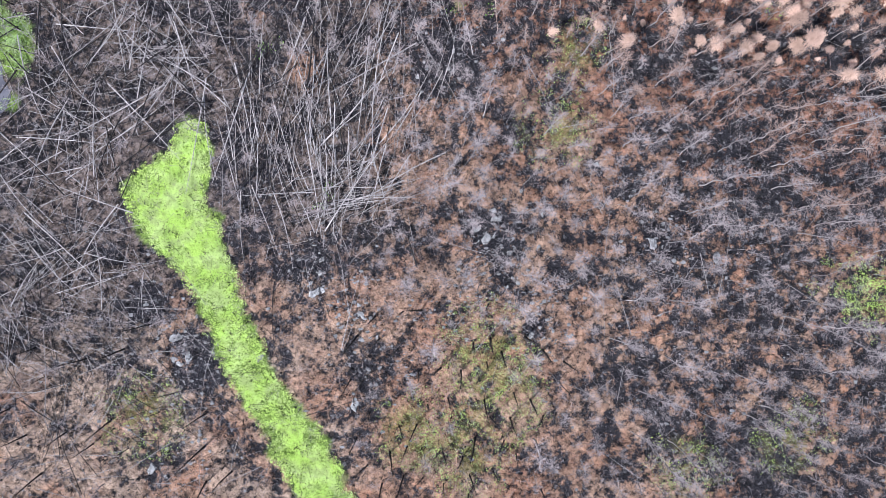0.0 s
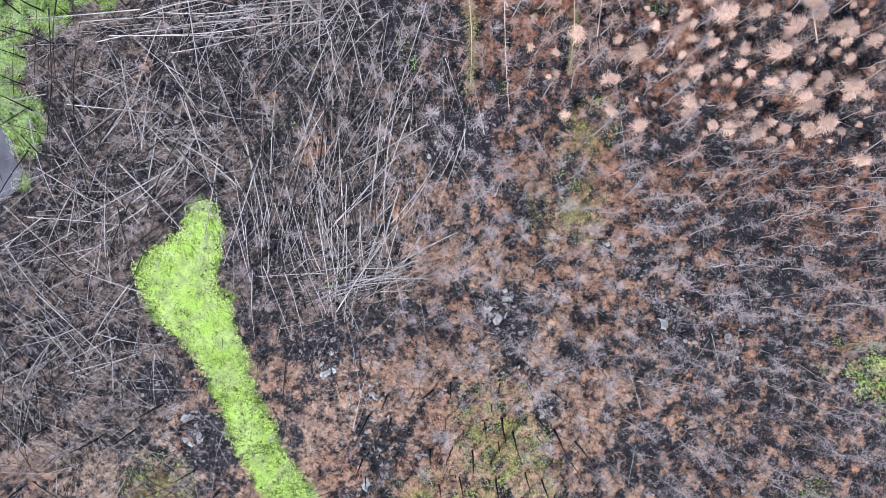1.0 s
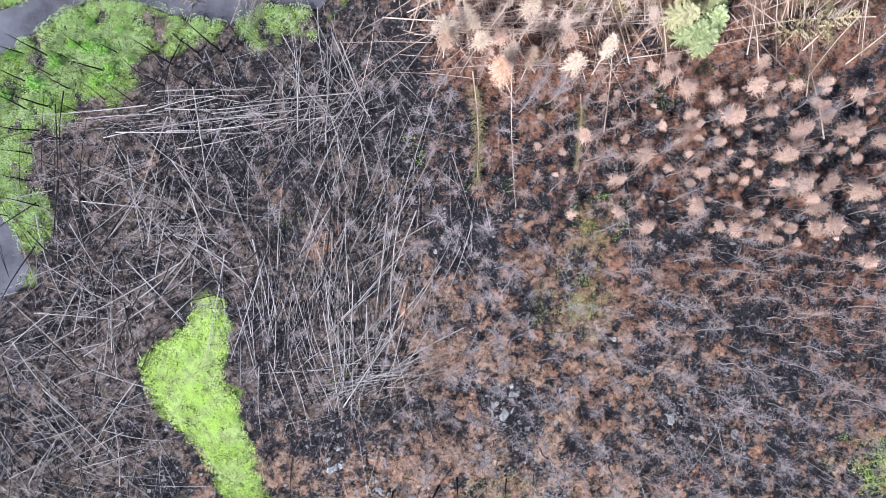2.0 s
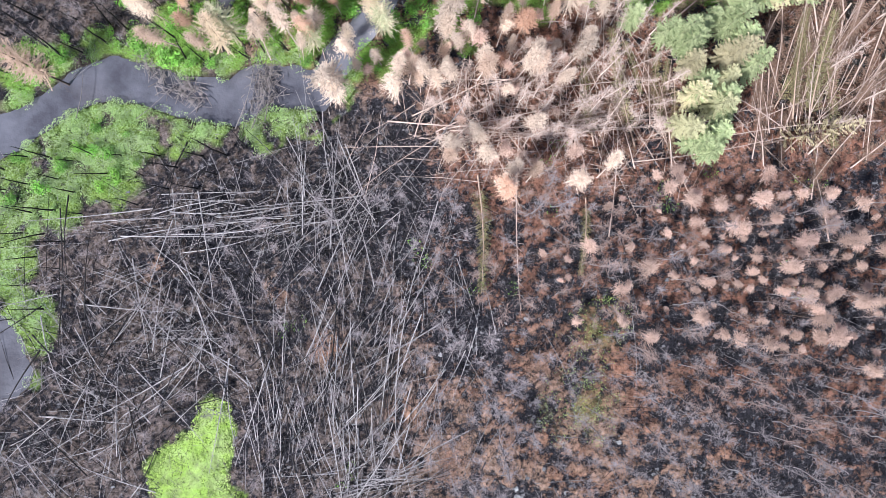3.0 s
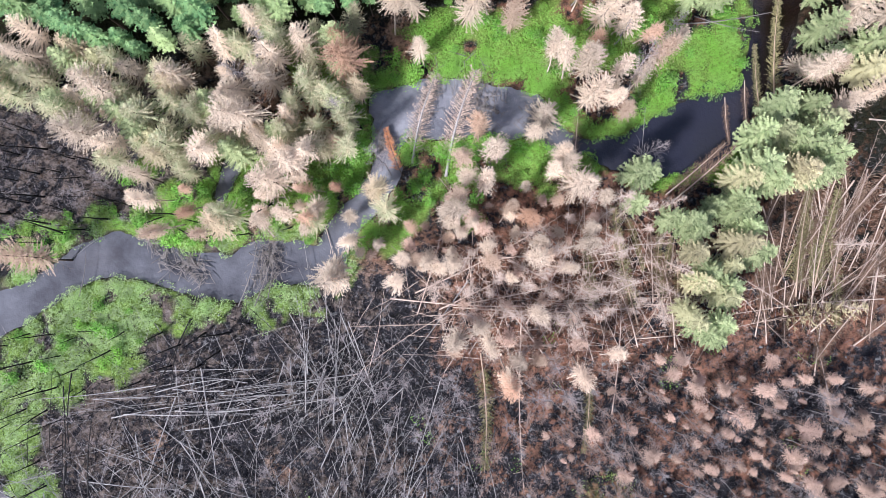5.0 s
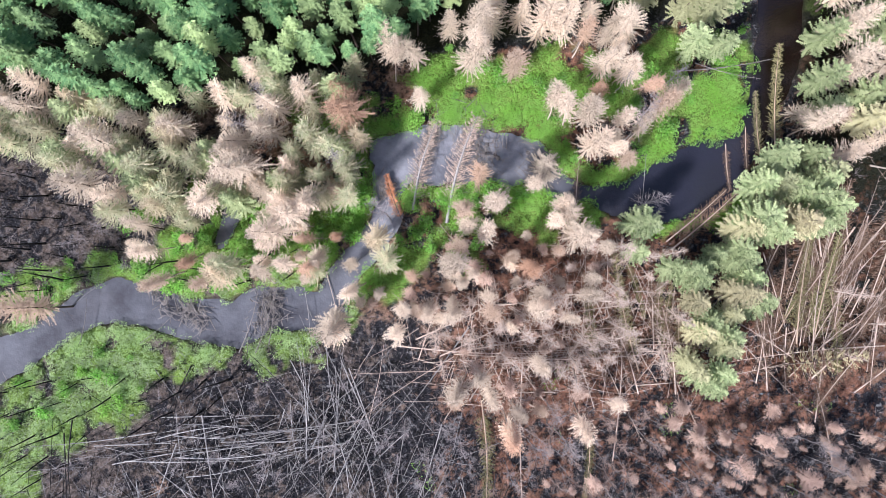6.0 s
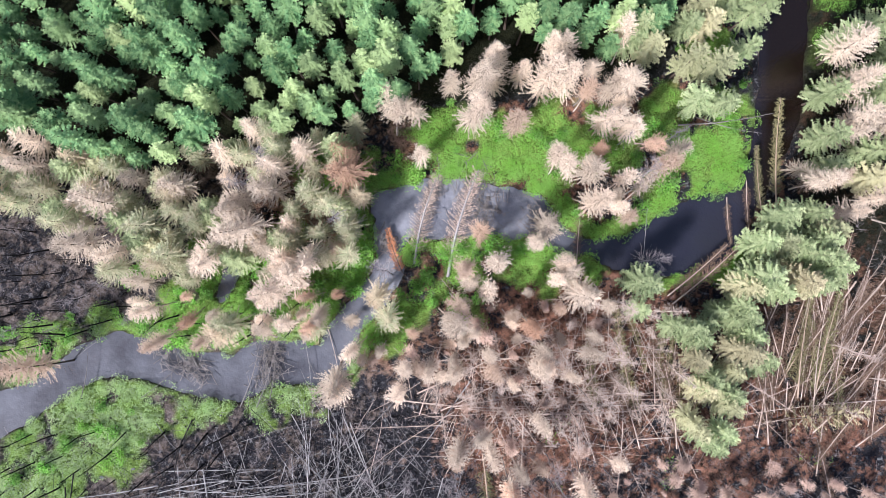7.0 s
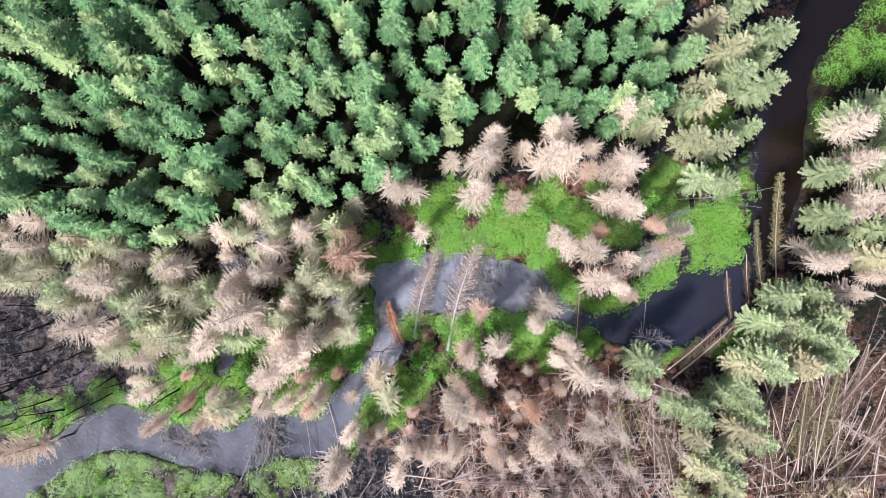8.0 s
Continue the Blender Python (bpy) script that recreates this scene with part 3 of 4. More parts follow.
FADING = [tree("fading_spruce", 145 + i, 11.8, 1.95, 4.2, BARK_BROWN, "half-scorched spruce, tan needles mixed with grey green", trunk_r=0.12,
               crown=(14, 14, 11, 0.58), crown_mat=NEEDLE_FADING, group="fading spruces", power=0.68, loose=0.5) for i in range(5)]
HALF = [tree("half_bare_spruce", 170 + i, 11.3, 1.02, 6.2, BARK_PALE, "scorched spruce, bare brown below, tan needles at the top", trunk_r=0.085,
             crown=(14, 11, 9, 0.42), crown_mat=NEEDLE_TAN, twigs=(80, 6, 0.15, 0.016), twig_mat=BARK_RUST, group="scorched spruces", power=0.6, loose=0.7) for i in range(5)]
STEMMY = [tree("scorched_stem_spruce", 150 + i, 12.2, 1.8, 5.0, BARK_BROWN, "scorched spruce, tan top on a long dark bare stem", trunk_r=0.12,
               crown=(15, 14, 12, 0.5), crown_mat=NEEDLE_TAN, twigs=(30, 3, 0.1, 0.015), group="scorched spruces", power=0.7, loose=0.6) for i in range(6)]
PINK = [tree("scorched_sapling", 160 + i, 8.3, 1.0, 5.8, BARK_BROWN, "slender scorched spruce with pinkish tan top", trunk_r=0.07,
             crown=(10, 12, 8, 0.4), crown_mat=NEEDLE_PINK, twigs=(26, 4, 0.2, 0.015), group="scorched saplings", power=0.7, loose=0.85) for i in range(6)]
BARE = [tree("bare_spruce", 180 + i, 9.5, 1.35, 3.0, TWIG_DUSK, "dead grey spruce, bare of needles, burnt ground below", trunk_r=0.06,
             twigs=(64, 5, 0.45, 0.015), twig_mat=TWIG_GREY, group="burnt spruces", bend=1.0) for i in range(8)]
SLENDER = [tree("slender_bare_spruce", 215 + i, 8.0, 1.0, 3.4, TWIG_DUSK, "slender dead spruce with a thin bare crown, burnt ground below", trunk_r=0.045,
                twigs=(52, 5, 0.55, 0.014), twig_mat=TWIG_GREY, group="slender burnt spruces", bend=1.2) for i in range(6)]
CHAR = [tree("charred_spruce", 200 + i, 8.5, 0.7, 2.0, BARK_BLACK, "charred black spruce pole with short branch stubs", trunk_r=0.12,
             twigs=(34, 1, 0.1, 0.018), group="charred poles", bend=0.3) for i in range(6)]

FOREST = [(-54.5, 74.3), (-41.8, 74.3), (-33.6, 71.0), (-28.1, 73.2), (-21.5, 75.4), (-15.4, 76.0), (-11.0, 77.1), (-7.7, 78.7), (-3.3, 82.0),
          (1.1, 85.3), (6.6, 84.8), (13.2, 83.1), (18.7, 84.2), (20.9, 89.2), (19.8, 103.0), (-54.5, 103.0)]
spruces = scatter(rng, FOREST, 1.95, 370, tries=26)
stand(GREEN, upright(rng, [p for i, p in enumerate(spruces) if i % 5 < 3], 0.9, 1.16, 2.5))
stand(YOUNG, upright(rng, [p for i, p in enumerate(spruces) if i % 5 > 2], 0.85, 1.15, 2.5))

# scorched trees whose tops stand out one by one, then the thickets between them
tan = [(-2.0, 41.4), (-0.3, 42.8), (1.1, 42.8), (2.7, 42.5), (3.5, 39.2), (4.4, 39.5), (4.4, 37.9), (6.0, 45.3), (6.8, 39.0), (11.8, 39.2), (14.8, 39.5),
       (-3.6, 56.0), (-3.1, 53.8), (0.8, 54.4), (1.3, 50.5), (3.5, 54.4), (5.5, 50.5), (6.8, 51.9), (-7.5, 47.8), (-6.4, 50.0), (-8.0, 50.0), (-4.2, 51.1),
       (-0.9, 50.0), (-13.5, 48.0), (-14.6, 50.0), (-10.2, 57.7), (-9.1, 56.0), (9.0, 60.4), (10.7, 58.2)]
tan += [(-42.7, 65.4), (-39.9, 63.2), (-36.6, 63.2), (-37.7, 61.0), (-32.8, 61.5), (-30.0, 59.3), (-34.4, 58.8), (-27.8, 63.7), (-25.6, 62.6), (-26.2, 57.7),
        (-24.0, 63.2), (-21.2, 59.9), (-18.5, 64.3), (-17.4, 63.2), (-15.2, 61.5), (-13.5, 62.1), (-13.0, 64.3), (-19.6, 58.2), (-16.3, 56.6), (-22.3, 63.7),
        (-31.7, 63.7), (-29.5, 64.8), (-20.1, 61.5), (-18.5, 60.4)]
tan += [(-5.0, 77.1), (-0.9, 76.6), (2.2, 77.7), (4.4, 75.7), (-0.0, 80.4), (1.9, 82.7), (7.2, 80.4), (9.4, 82.1), (13.3, 82.1), (17.1, 80.4), (11.6, 78.2),
        (16.0, 78.2), (13.3, 76.0), (17.1, 75.5), (8.8, 71.0), (12.4, 70.2), (-5.3, 73.0), (-7.8, 77.7), (-8.3, 75.5), (-11.7, 67.7), (15.5, 67.7),
        (12.2, 67.2), (17.1, 66.0), (-13.9, 63.3), (-16.1, 68.3), (-17.2, 72.1), (-12.2, 72.7)]
tan += [(-17.8, 64.4), (-20.5, 74.9), (-22.7, 70.5), (-18.9, 61.1), (-21.6, 62.2), (-0.0, 61.1), (1.1, 63.8), (-0.6, 59.4), (10.5, 60.0), (9.4, 61.1),
        (11.6, 58.8), (8.3, 64.9), (35.4, 71.6), (36.0, 69.4), (38.7, 79.3), (38.2, 74.9), (-26.6, 53.3), (-25.0, 54.4), (-16.6, 53.9), (-13.3, 54.4),
        (-44.9, 50.0), (-31.0, 60.0), (-39.4, 67.7), (-42.7, 71.0), (-26.6, 72.1), (-36.6, 66.6), (-41.0, 65.5), (-31.6, 68.8)]
TAKEN.extend(tan)
BAND = [(-54.5, 73.8), (-41.8, 73.8), (-33.6, 70.5), (-28.1, 72.7), (-21.5, 74.9), (-15.4, 75.4), (-11.0, 74.3), (-11.5, 68.8), (-13.0, 63.7),
        (-23.1, 57.7), (-29.7, 60.5), (-35.2, 62.2), (-42.9, 66.6), (-54.5, 67.7)]
EAST_BANK = [(42.2, 88.9), (37.9, 81.6), (37.9, 76.6), (38.7, 72.1), (36.4, 68.8), (37.7, 65.3), (55.6, 65.3), (55.6, 89.6)]
tan += scatter(rng, BAND, 2.2, 75) + scatter(rng, EAST_BANK, 2.7, 26) + scatter(rng, [(-3, 80), (18, 86), (18, 78), (8, 78)], 2.6, 14)
SOUTH_BANK = [(-15.3, 52.9), (-7.5, 52.9), (-2.5, 57.8), (3.6, 56.7), (9.8, 59.5), (16.8, 56.8), (12.4, 51.9), (7.0, 47.6), (3.6, 49.0), (-4.2, 47.9), (-10.3, 50.1)]
small = scatter(rng, SOUTH_BANK, 2.2, 26) + scatter(rng, [(-36, 57), (-20, 60), (-10, 57), (-12, 51), (-18, 52.5), (-34, 53)], 2.0, 30)
CLEARING = [(-26.4, 59.2, 2.8), (-24.3, 57.3, 1.7), (-24.4, 61.0, 1.7)]
tan, small = [[p for p in q if all(math.hypot(p[0] - a0, p[1] - b0) > r0 for a0, b0, r0 in CLEARING)] for q in (tan, small)]
west = [p for p in tan if p[0] < -9]
stand(STEMMY, upright(rng, [p for i, p in enumerate(west) if i % 5 < 2], 0.72, 1.14, 5))
stand(FADING, upright(rng, [p for i, p in enumerate(west) if i % 5 > 1], 0.75, 1.08, 4))
east = [p for p in tan if p not in west]
bared = [(10.5, 70.6), (12.6, 71.8), (15.0, 69.2), (16.7, 67.6), (14.5, 67.2), (18.2, 70.6), (20.4, 72.6), (18.6, 74.6), (13.6, 73.0), (6.8, 63.9), (3.2, 61.0)]
thrown = [p for p in east if p[1] < 57]
east = [p for p in east if p[1] >= 57]
stand(HALF, upright(rng, thrown, 0.8, 1.1, 6) + upright(rng, east[::4], 0.8, 1.2, 5) + upright(rng, bared, 0.85, 1.1, 5) + upright(rng, small, 0.62, 0.95, 6))
stand(TAN, upright(rng, [p for i, p in enumerate(east) if i % 4], 0.72, 1.1, 5))

pale = [(29.0, 58.9), (32.5, 60.0), (35.7, 60.6), (30.3, 62.7), (33.5, 62.7), (24.9, 53.6), (22.5, 53.8), (26.5, 56.0), (27.3, 52.0), (27.1, 47.7),
        (24.9, 47.9), (23.8, 43.1), (26.0, 41.5), (31.4, 58.4), (36.8, 64.5), (25.2, 50.0), (17.0, 59.5), (17.6, 56.2), (27.7, 91.9), (23.6, 88.1),
        (26.3, 88.1), (22.0, 87.0), (29.1, 87.3), (24.1, 85.9), (28.0, 83.1), (24.7, 81.5), (22.5, 82.0), (24.1, 78.2), (25.8, 78.7), (37.6, 79.0),
        (36.8, 74.2), (39.0, 84.2), (41.4, 86.5), (36.9, 71.0), (35.7, 66.6), (32.9, 65.5), (18.7, 83.7), (17.6, 85.9), (15.9, 84.8), (39.9, 81.5)]
TAKEN.extend(pale)
pale += scatter(rng, EAST_BANK, 3.2, 12) + scatter(rng, [(19, 88), (19, 101), (31, 101), (30, 90)], 2.7, 14)
pale += scatter(rng, [(20.8, 54), (24, 57), (31, 57), (30, 46), (27, 40.5), (23, 42), (22.5, 50)], 1.9, 14) + scatter(rng, [(27.5, 58), (28, 64.2), (37, 65), (37.5, 59)], 1.9, 9)
mixed = scatter(rng, BAND, 1.9, 20)
stand(PALE, [(32.6, 43.1, 0.9, 12, 0, 70)] + upright(rng, [p for p in pale if p[1] >= 57], 0.82, 1.02, 4) + upright(rng, [p for p in pale if p[1] < 57], 0.66, 0.86, 4) + upright(rng, mixed, 0.72, 0.85, 3))

pink = [(22.3, 40.6), (26.6, 35.4), (28.3, 31.4), (31.1, 35.4), (34.0, 34.6), (38.0, 37.7), (32.8, 32.0), (36.8, 30.9), (38.0, 28.0), (36.3, 25.2), (31.1, 22.9),
        (34.5, 21.8), (37.4, 21.8), (40.2, 24.0), (27.1, 22.3), (24.9, 27.5), (20.3, 25.5), (17.5, 32.0), (17.7, 27.5), (19.7, 21.8), (11.8, 28.0), (11.2, 30.9),
        (21.4, 36.0), (24.6, 34.9), (26.0, 32.0), (29.4, 28.0), (16.9, 37.1), (39.1, 33.2), (32.3, 28.0), (34.5, 28.0), (41.4, 29.7), (38.5, 22.5), (36.0, 22.2)]
TAKEN.extend(pink)
PINKS = [(21.3, 40.0), (25.3, 38.7), (31.4, 37.5), (42.2, 37.5), (51.7, 34.1), (51.7, 18.2), (42.2, 19.9), (31.4, 21.0), (25.0, 23.9), (23.4, 28.2), (21.3, 31.9)]
pink += scatter(rng, PINKS, 1.7, 110) + scatter(rng, SOUTH_BANK, 1.9, 22) + scatter(rng, [(-2, 45), (10, 47), (15, 41), (2, 39)], 2.2, 12) + scatter(rng, [(9, 24), (22, 20), (24, 34), (14, 38), (6, 36)], 2.8, 12)
stand(PINK, upright(rng, pink, 0.46, 0.98, 8))

BURNT = [(-9.2, 37.7), (7.4, 40.9), (30.1, 37.2), (58.0, 35.0), (58.0, -36.0), (-9.2, -36.0), (-11.1, -16.5), (-7.9, 2.6), (-4.1, 10.3)]
bare = scatter(rng, BURNT, 1.95, 690, tries=12)
dark = [p for i, p in enumerate(bare) if p[1] < -6 and p[0] < 14 and i % 4]
bare = [p for p in bare if p not in dark]
old = [(11.6, 78.8), (15.3, 76.8), (16.4, 74.4), (-21.9, 71.6), (-23.6, 69.4), (17.4, 68.9), (-14.0, 67.0), (18.6, 61.0), (18.9, 59.6), (9.6, 72.4), (20.5, 74.0), (-8.9, 59.6)]
RUSTY = [tree("dusty_bare_spruce", 190 + i, 8.0, 1.1, 2.8, TWIG_DUSK, "dead spruce with dusty brown twigs over rusty litter", trunk_r=0.06,
              twigs=(60, 5, 0.35, 0.015), twig_mat=TWIG_DUSTY, group="dusty spruces", bend=1.0) for i in range(6)]
dusty = [p for i, p in enumerate(bare) if p[0] > 0 and p[1] + 0.5 * p[0] > 26 and i % 3]
bare = [p for p in bare if p not in dusty]
stand(RUSTY, upright(rng, dusty + scatter(rng, [(8, 26), (30, 12), (56, 10), (56, 34), (30, 38), (8, 40)], 1.8, 60), 0.7, 1.15, 5))
stand(SLENDER, upright(rng, [p for i, p in enumerate(bare) if i % 5 in (1, 3)], 0.7, 1.15, 6))
stand(BARE, upright(rng, [p for i, p in enumerate(bare) if i % 5 in (2, 4)], 0.7, 1.2, 5) + upright(rng, old, 1.1, 1.35, 4))
CORNER = [(-59.6, -5.6), (-43.6, -6.6), (-28.9, -8.1), (-24.5, -22.9), (-20.0, -35.6), (-59.6, -35.6)]
WEST_BANK = [(-62.4, 74.2), (-49.0, 67.8), (-41.3, 60.8), (-36.8, 55.3), (-46.4, 52.0), (-62.4, 49.5)]
MARGIN = [(-55.0, 42.9), (-38.2, 42.3), (-24.0, 43.0), (-26.0, 38.0), (-43.9, 34.6), (-47.5, 20.8), (-54.0, 24.8)]
CREEKSIDE = [(-36, 56), (-24, 57), (-14, 56), (-20, 52.5), (-32, 52)]
char = scatter(rng, CORNER, 3.0, 40) + scatter(rng, WEST_BANK, 2.0, 100) + scatter(rng, MARGIN, 2.3, 50) + scatter(rng, CREEKSIDE, 1.8, 40) + dark
stand(CHAR, upright(rng, char, 0.6, 1.15, 4))
BARE_MORE = [tree("grey_snag", 230 + i, 7.0, 1.0, 1.0, BARK_DUSK, "dead grey spruce standing among fallen trunks", trunk_r=0.045,
                  twigs=(50, 5, 0.4, 0.013), twig_mat=TWIG_GREY, group="snags in the blowdown", bend=0.6) for i in range(5)]
JAM = [(-47.2, 34.7), (-35.8, 40.6), (-23.0, 42.6), (-13.5, 44.2), (-9.6, 43.6), (-7.1, 38.6), (-5.8, 30.9), (-0.7, 27.1), (1.2, 21.3), (-4.5, 10.5), (-8.3, 2.9),
       (-16.0, 1.6), (-23.7, 1.6), (-24.9, 10.5), (-30.0, 15.0), (-36.4, 9.2), (-45.3, 1.6), (-58.1, 0.3), (-58.1, 11.8), (-47.9, 21.3)]
snags = scatter(rng, JAM, 3.2, 70) + scatter(rng, CORNER, 3.4, 40) + scatter(rng, WEST_BANK, 1.9, 40) + [p for i, p in enumerate(bare) if i % 5 == 0]
stand(BARE_MORE, upright(rng, snags, 0.7, 1.25, 6))

TAN_SNAG = [tree("bare_tan_spruce", 250 + i, 10.0, 0.95, 1.6, BARK_PALE, "dead spruce with peeled tan trunk and brown branches", trunk_r=0.07,
                 twigs=(100, 5, 0.25, 0.017), twig_mat=BARK_TAN, group="tan snags", bend=0.6) for i in range(4)]
WINDTHROW = [(-4, 44), (10, 43), (21, 44), (23, 52), (20, 58), (8, 56), (-4, 51)]
PILE = [(36, 44), (50, 44), (52, 60), (38, 62)]
stand(TAN_SNAG, upright(rng, scatter(rng, WINDTHROW, 1.75, 60, tries=16) + scatter(rng, PILE, 3.8, 5) + scatter(rng, PINKS, 3.2, 16), 0.7, 1.15, 7))


# ---- fallen trunks ----
def fallen(name, seed, length, r, mat, label, stubs=14, category="fallen tree", group="fallen trunks", comb=None, comb_mat=None, bow=0.5, comb_len=1.0):
    """A trunk lying along +x, from its butt at the origin; a comb of branches is a part of its own."""
    rg = random.Random(seed)
    g = Geo()
    b1, n = rg.uniform(-bow, bow), 8
    pts = [Vector((length * i / n, b1 * math.sin(math.pi * i / n), 0.25 * math.sin(math.pi * i / n))) for i in range(n + 1)]
    g.tube(pts, [r * (1 - 0.75 * i / n) for i in range(n + 1)], 6, True)
    s = Geo() if comb else g
    count = comb or stubs
    for i in range(count):
        f = 0.12 + 0.86 * (i + rg.random()) / count
        t = f * n
        c = pts[int(t)].lerp(pts[min(n, int(t) + 1)], t - int(t))
        if comb:
            az = (i % 2) * math.pi + rg.gauss(0, 0.45)
            ln = rg.uniform(0.3, 1.1) * (1.2 - 0.8 * f) * comb_len
            d = Vector((rg.uniform(0.3, 0.8), math.cos(az), 0.3 * math.sin(az) + 0.15)).normalized() * ln
        else:
            az, ln = rg.uniform(0, 6.3), rg.uniform(0.12, 0.6)
            d = Vector((rg.uniform(0.1, 0.6), math.cos(az), abs(math.sin(az)) * 0.6)).normalized() * ln
        s.tube([c, c + d], [0.02, 0.007], 3)
        if comb:
            for _ in range(8):
                p = c + d * rg.uniform(0.1, 1)
                w = (d.normalized() + rand_unit(rg) * 0.7).normalized() * rg.uniform(0.16, 0.34)
                s.sliver(p, p + w, w.cross(rand_unit(rg)).normalized() * 0.035)
    if not comb:
        return tagged(new(name, g.mesh(name, mat)), label, category, group)
    top = tagged(new(name), label, category, group)
    part("trunk", g, mat, top)
    part("branchwork", s, comb_mat or mat, top)["kind"] = "stuff"
    return top


def lay(kinds, places):
    """Lays out the kinds: butt at (x, y), heading, scale, lift at the butt, slope up along the trunk."""
    used = set()
    for n, (x, y, head, s, lift, slope) in enumerate(places):
        k = kinds[n % len(kinds)]
        m = Matrix.Translation((x, y, gz(x, y) + lift)) @ Matrix.Rotation(radians(head), 4, "Z") @ Matrix.Rotation(-radians(slope), 4, "Y") @ Matrix.Scale(s, 4)
        if k in used:
            copy_thing(k, m)
        else:
            used.add(k)
            k.matrix_basis = m


def in_strip(x, y):
    for (x0, y0, r0), (x1, y1, r1) in zip(STRIP, STRIP[1:]):
        t = max(0.0, min(1.0, ((x - x0) * (x1 - x0) + (y - y0) * (y1 - y0)) / ((x1 - x0) ** 2 + (y1 - y0) ** 2)))
        if math.hypot(x - x0 - t * (x1 - x0), y - y0 - t * (y1 - y0)) < r0 + t * (r1 - r0) - 0.3:
            return True
    return False


def heap(rg, n, cx, cy, sx, sy, heads, spread, lo=0.7, hi=1.2):
    out = []
    for _ in range(n):
        h = rg.choice(heads) + rg.gauss(0, spread) + rg.choice((0, 180))
        s = rg.uniform(lo, hi)
        x, y = cx + rg.gauss(0, sx), cy + rg.gauss(0, sy)
        x, y = x - 5 * s * math.cos(radians(h)), y - 5 * s * math.sin(radians(h))
        spot = (x, y, h, s, rg.uniform(0.1, 0.7), rg.uniform(-1.5, 3.5))
        if rg.random() < 0.1 or not any(in_strip(x + q * s * math.cos(radians(h)), y + q * s * math.sin(radians(h))) for q in (0.5, 3, 5, 7, 9.5)):
            out.append(spot)
    return out


def across(rg, ends, lift=(0.3, 0.6), base=10.5):
    """Places for trunks of a given length that run from butt to tip."""
    out = []
    for (x0, y0), (x1, y1) in zip(ends[::2], ends[1::2]):
        out.append((x0, y0, math.degrees(math.atan2(y1 - y0, x1 - x0)), math.hypot(x1 - x0, y1 - y0) / base, rg.uniform(*lift), rg.uniform(0, 1.5)))
    return out


rng = random.Random(21)
LOG = [fallen("fallen_tree", 300 + i, 10.5, 0.062, BARK_GREY, "bare weathered grey tree lying in the blowdown", 16) for i in range(8)]
logs = heap(rng, 48, -17, 14, 4.5, 8, [96, 104], 11) + heap(rng, 46, -9.5, 16, 3.4, 7, [62], 15) + heap(rng, 20, -28, 35.0, 6, 1.2, [7], 4, 1.0, 1.45)
logs += heap(rng, 62, -36, 21, 6.5, 7, [135, 50, 100], 22) + heap(rng, 40, -14, 37, 4.5, 4.5, [62, 95, 120], 15) + heap(rng, 9, -0.5, 24, 1.6, 2, [103, 75], 9, 0.6, 0.85)
logs += heap(rng, 15, -11, 6, 3.5, 1.4, [12, 25], 8, 0.55, 0.85) + heap(rng, 34, -46, 7, 6, 6, [40, 120, 170], 28) + heap(rng, 24, -39, -5, 6, 3.5, [40, 125, 150], 25, 0.5, 0.95) + heap(rng, 8, -30, -15, 5, 4, [130, 60], 25, 0.4, 0.7)
logs += heap(rng, 10, 15, -6, 14, 14, [95, 20, 60], 25, 0.35, 0.7)
lay(LOG, [p for i, p in enumerate(logs) if not (p[1] > 22 and p[0] > -30 and i % 3)])
DUSKY_LOG = [fallen("dusky_fallen_tree", 308 + i, 10.5, 0.062, TWIG_DUSK, "dark grey tree lying in the blowdown", 16) for i in range(4)]
lay(DUSKY_LOG, [p for i, p in enumerate(logs) if p[1] > 22 and p[0] > -30 and i % 3])


def thin_poles(name, seed, mat, label, heaps):
    rg = random.Random(seed)
    g = Geo()
    for n, cx, cy, sx, sy, heads, spread in heaps:
        for x, y, h, s, lift, slope in heap(rg, n, cx, cy, sx, sy, heads, spread, 0.3, 1.05):
            d = Vector((math.cos(radians(h)), math.sin(radians(h)), math.tan(radians(slope)))) * 9.5 * s
            p = Vector((x, y, gz(x, y) + lift))
            side = Vector((-d.y, d.x, 0)).normalized() * rg.uniform(-0.3, 0.3)
            r = rg.uniform(0.022, 0.045)
            g.tube([p, p + d * 0.5 + side, p + d], [r, r * 0.8, r * 0.4], 4)
    tagged(new(name, g.mesh(name, mat)), label, "fallen poles", kind="stuff")


JAM_HEAPS = ((70, -17, 14, 5.5, 9, [96, 104, 80], 16), (65, -9.5, 16, 4.5, 8, [62, 75], 20), (30, -28, 35, 8, 2, [7, 20], 8), (110, -37, 20, 8, 8, [135, 50, 100, 10], 30),
             (60, -14, 37, 6, 5, [62, 95, 120], 22), (60, -46, 6, 7, 7, [40, 120, 170], 30), (50, -39, -5, 6, 4, [40, 125, 150, 80], 30), (30, -11, 5, 4, 2, [12, 25], 12), (90, -46, -8, 7, 7, [40, 130, 80, 160], 30), (60, -42, -20, 9, 6, [40, 130, 90, 160], 30), (70, -33, 20, 12, 9, [135, 50, 100, 10], 30), (50, -22, 34, 9, 4, [10, 60, 120], 20), (60, 22, 5, 16, 14, [90, 20, 150], 40))
thin_poles("fallen_poles", 305, TWIG_DUSK, "thin grey poles lying crisscross in the blowdown", JAM_HEAPS)
thin_poles("charred_poles", 306, BARK_BLACK, "thin charred poles lying crisscross in the blowdown", [(n * 3 // 4, *rest) for n, *rest in JAM_HEAPS])
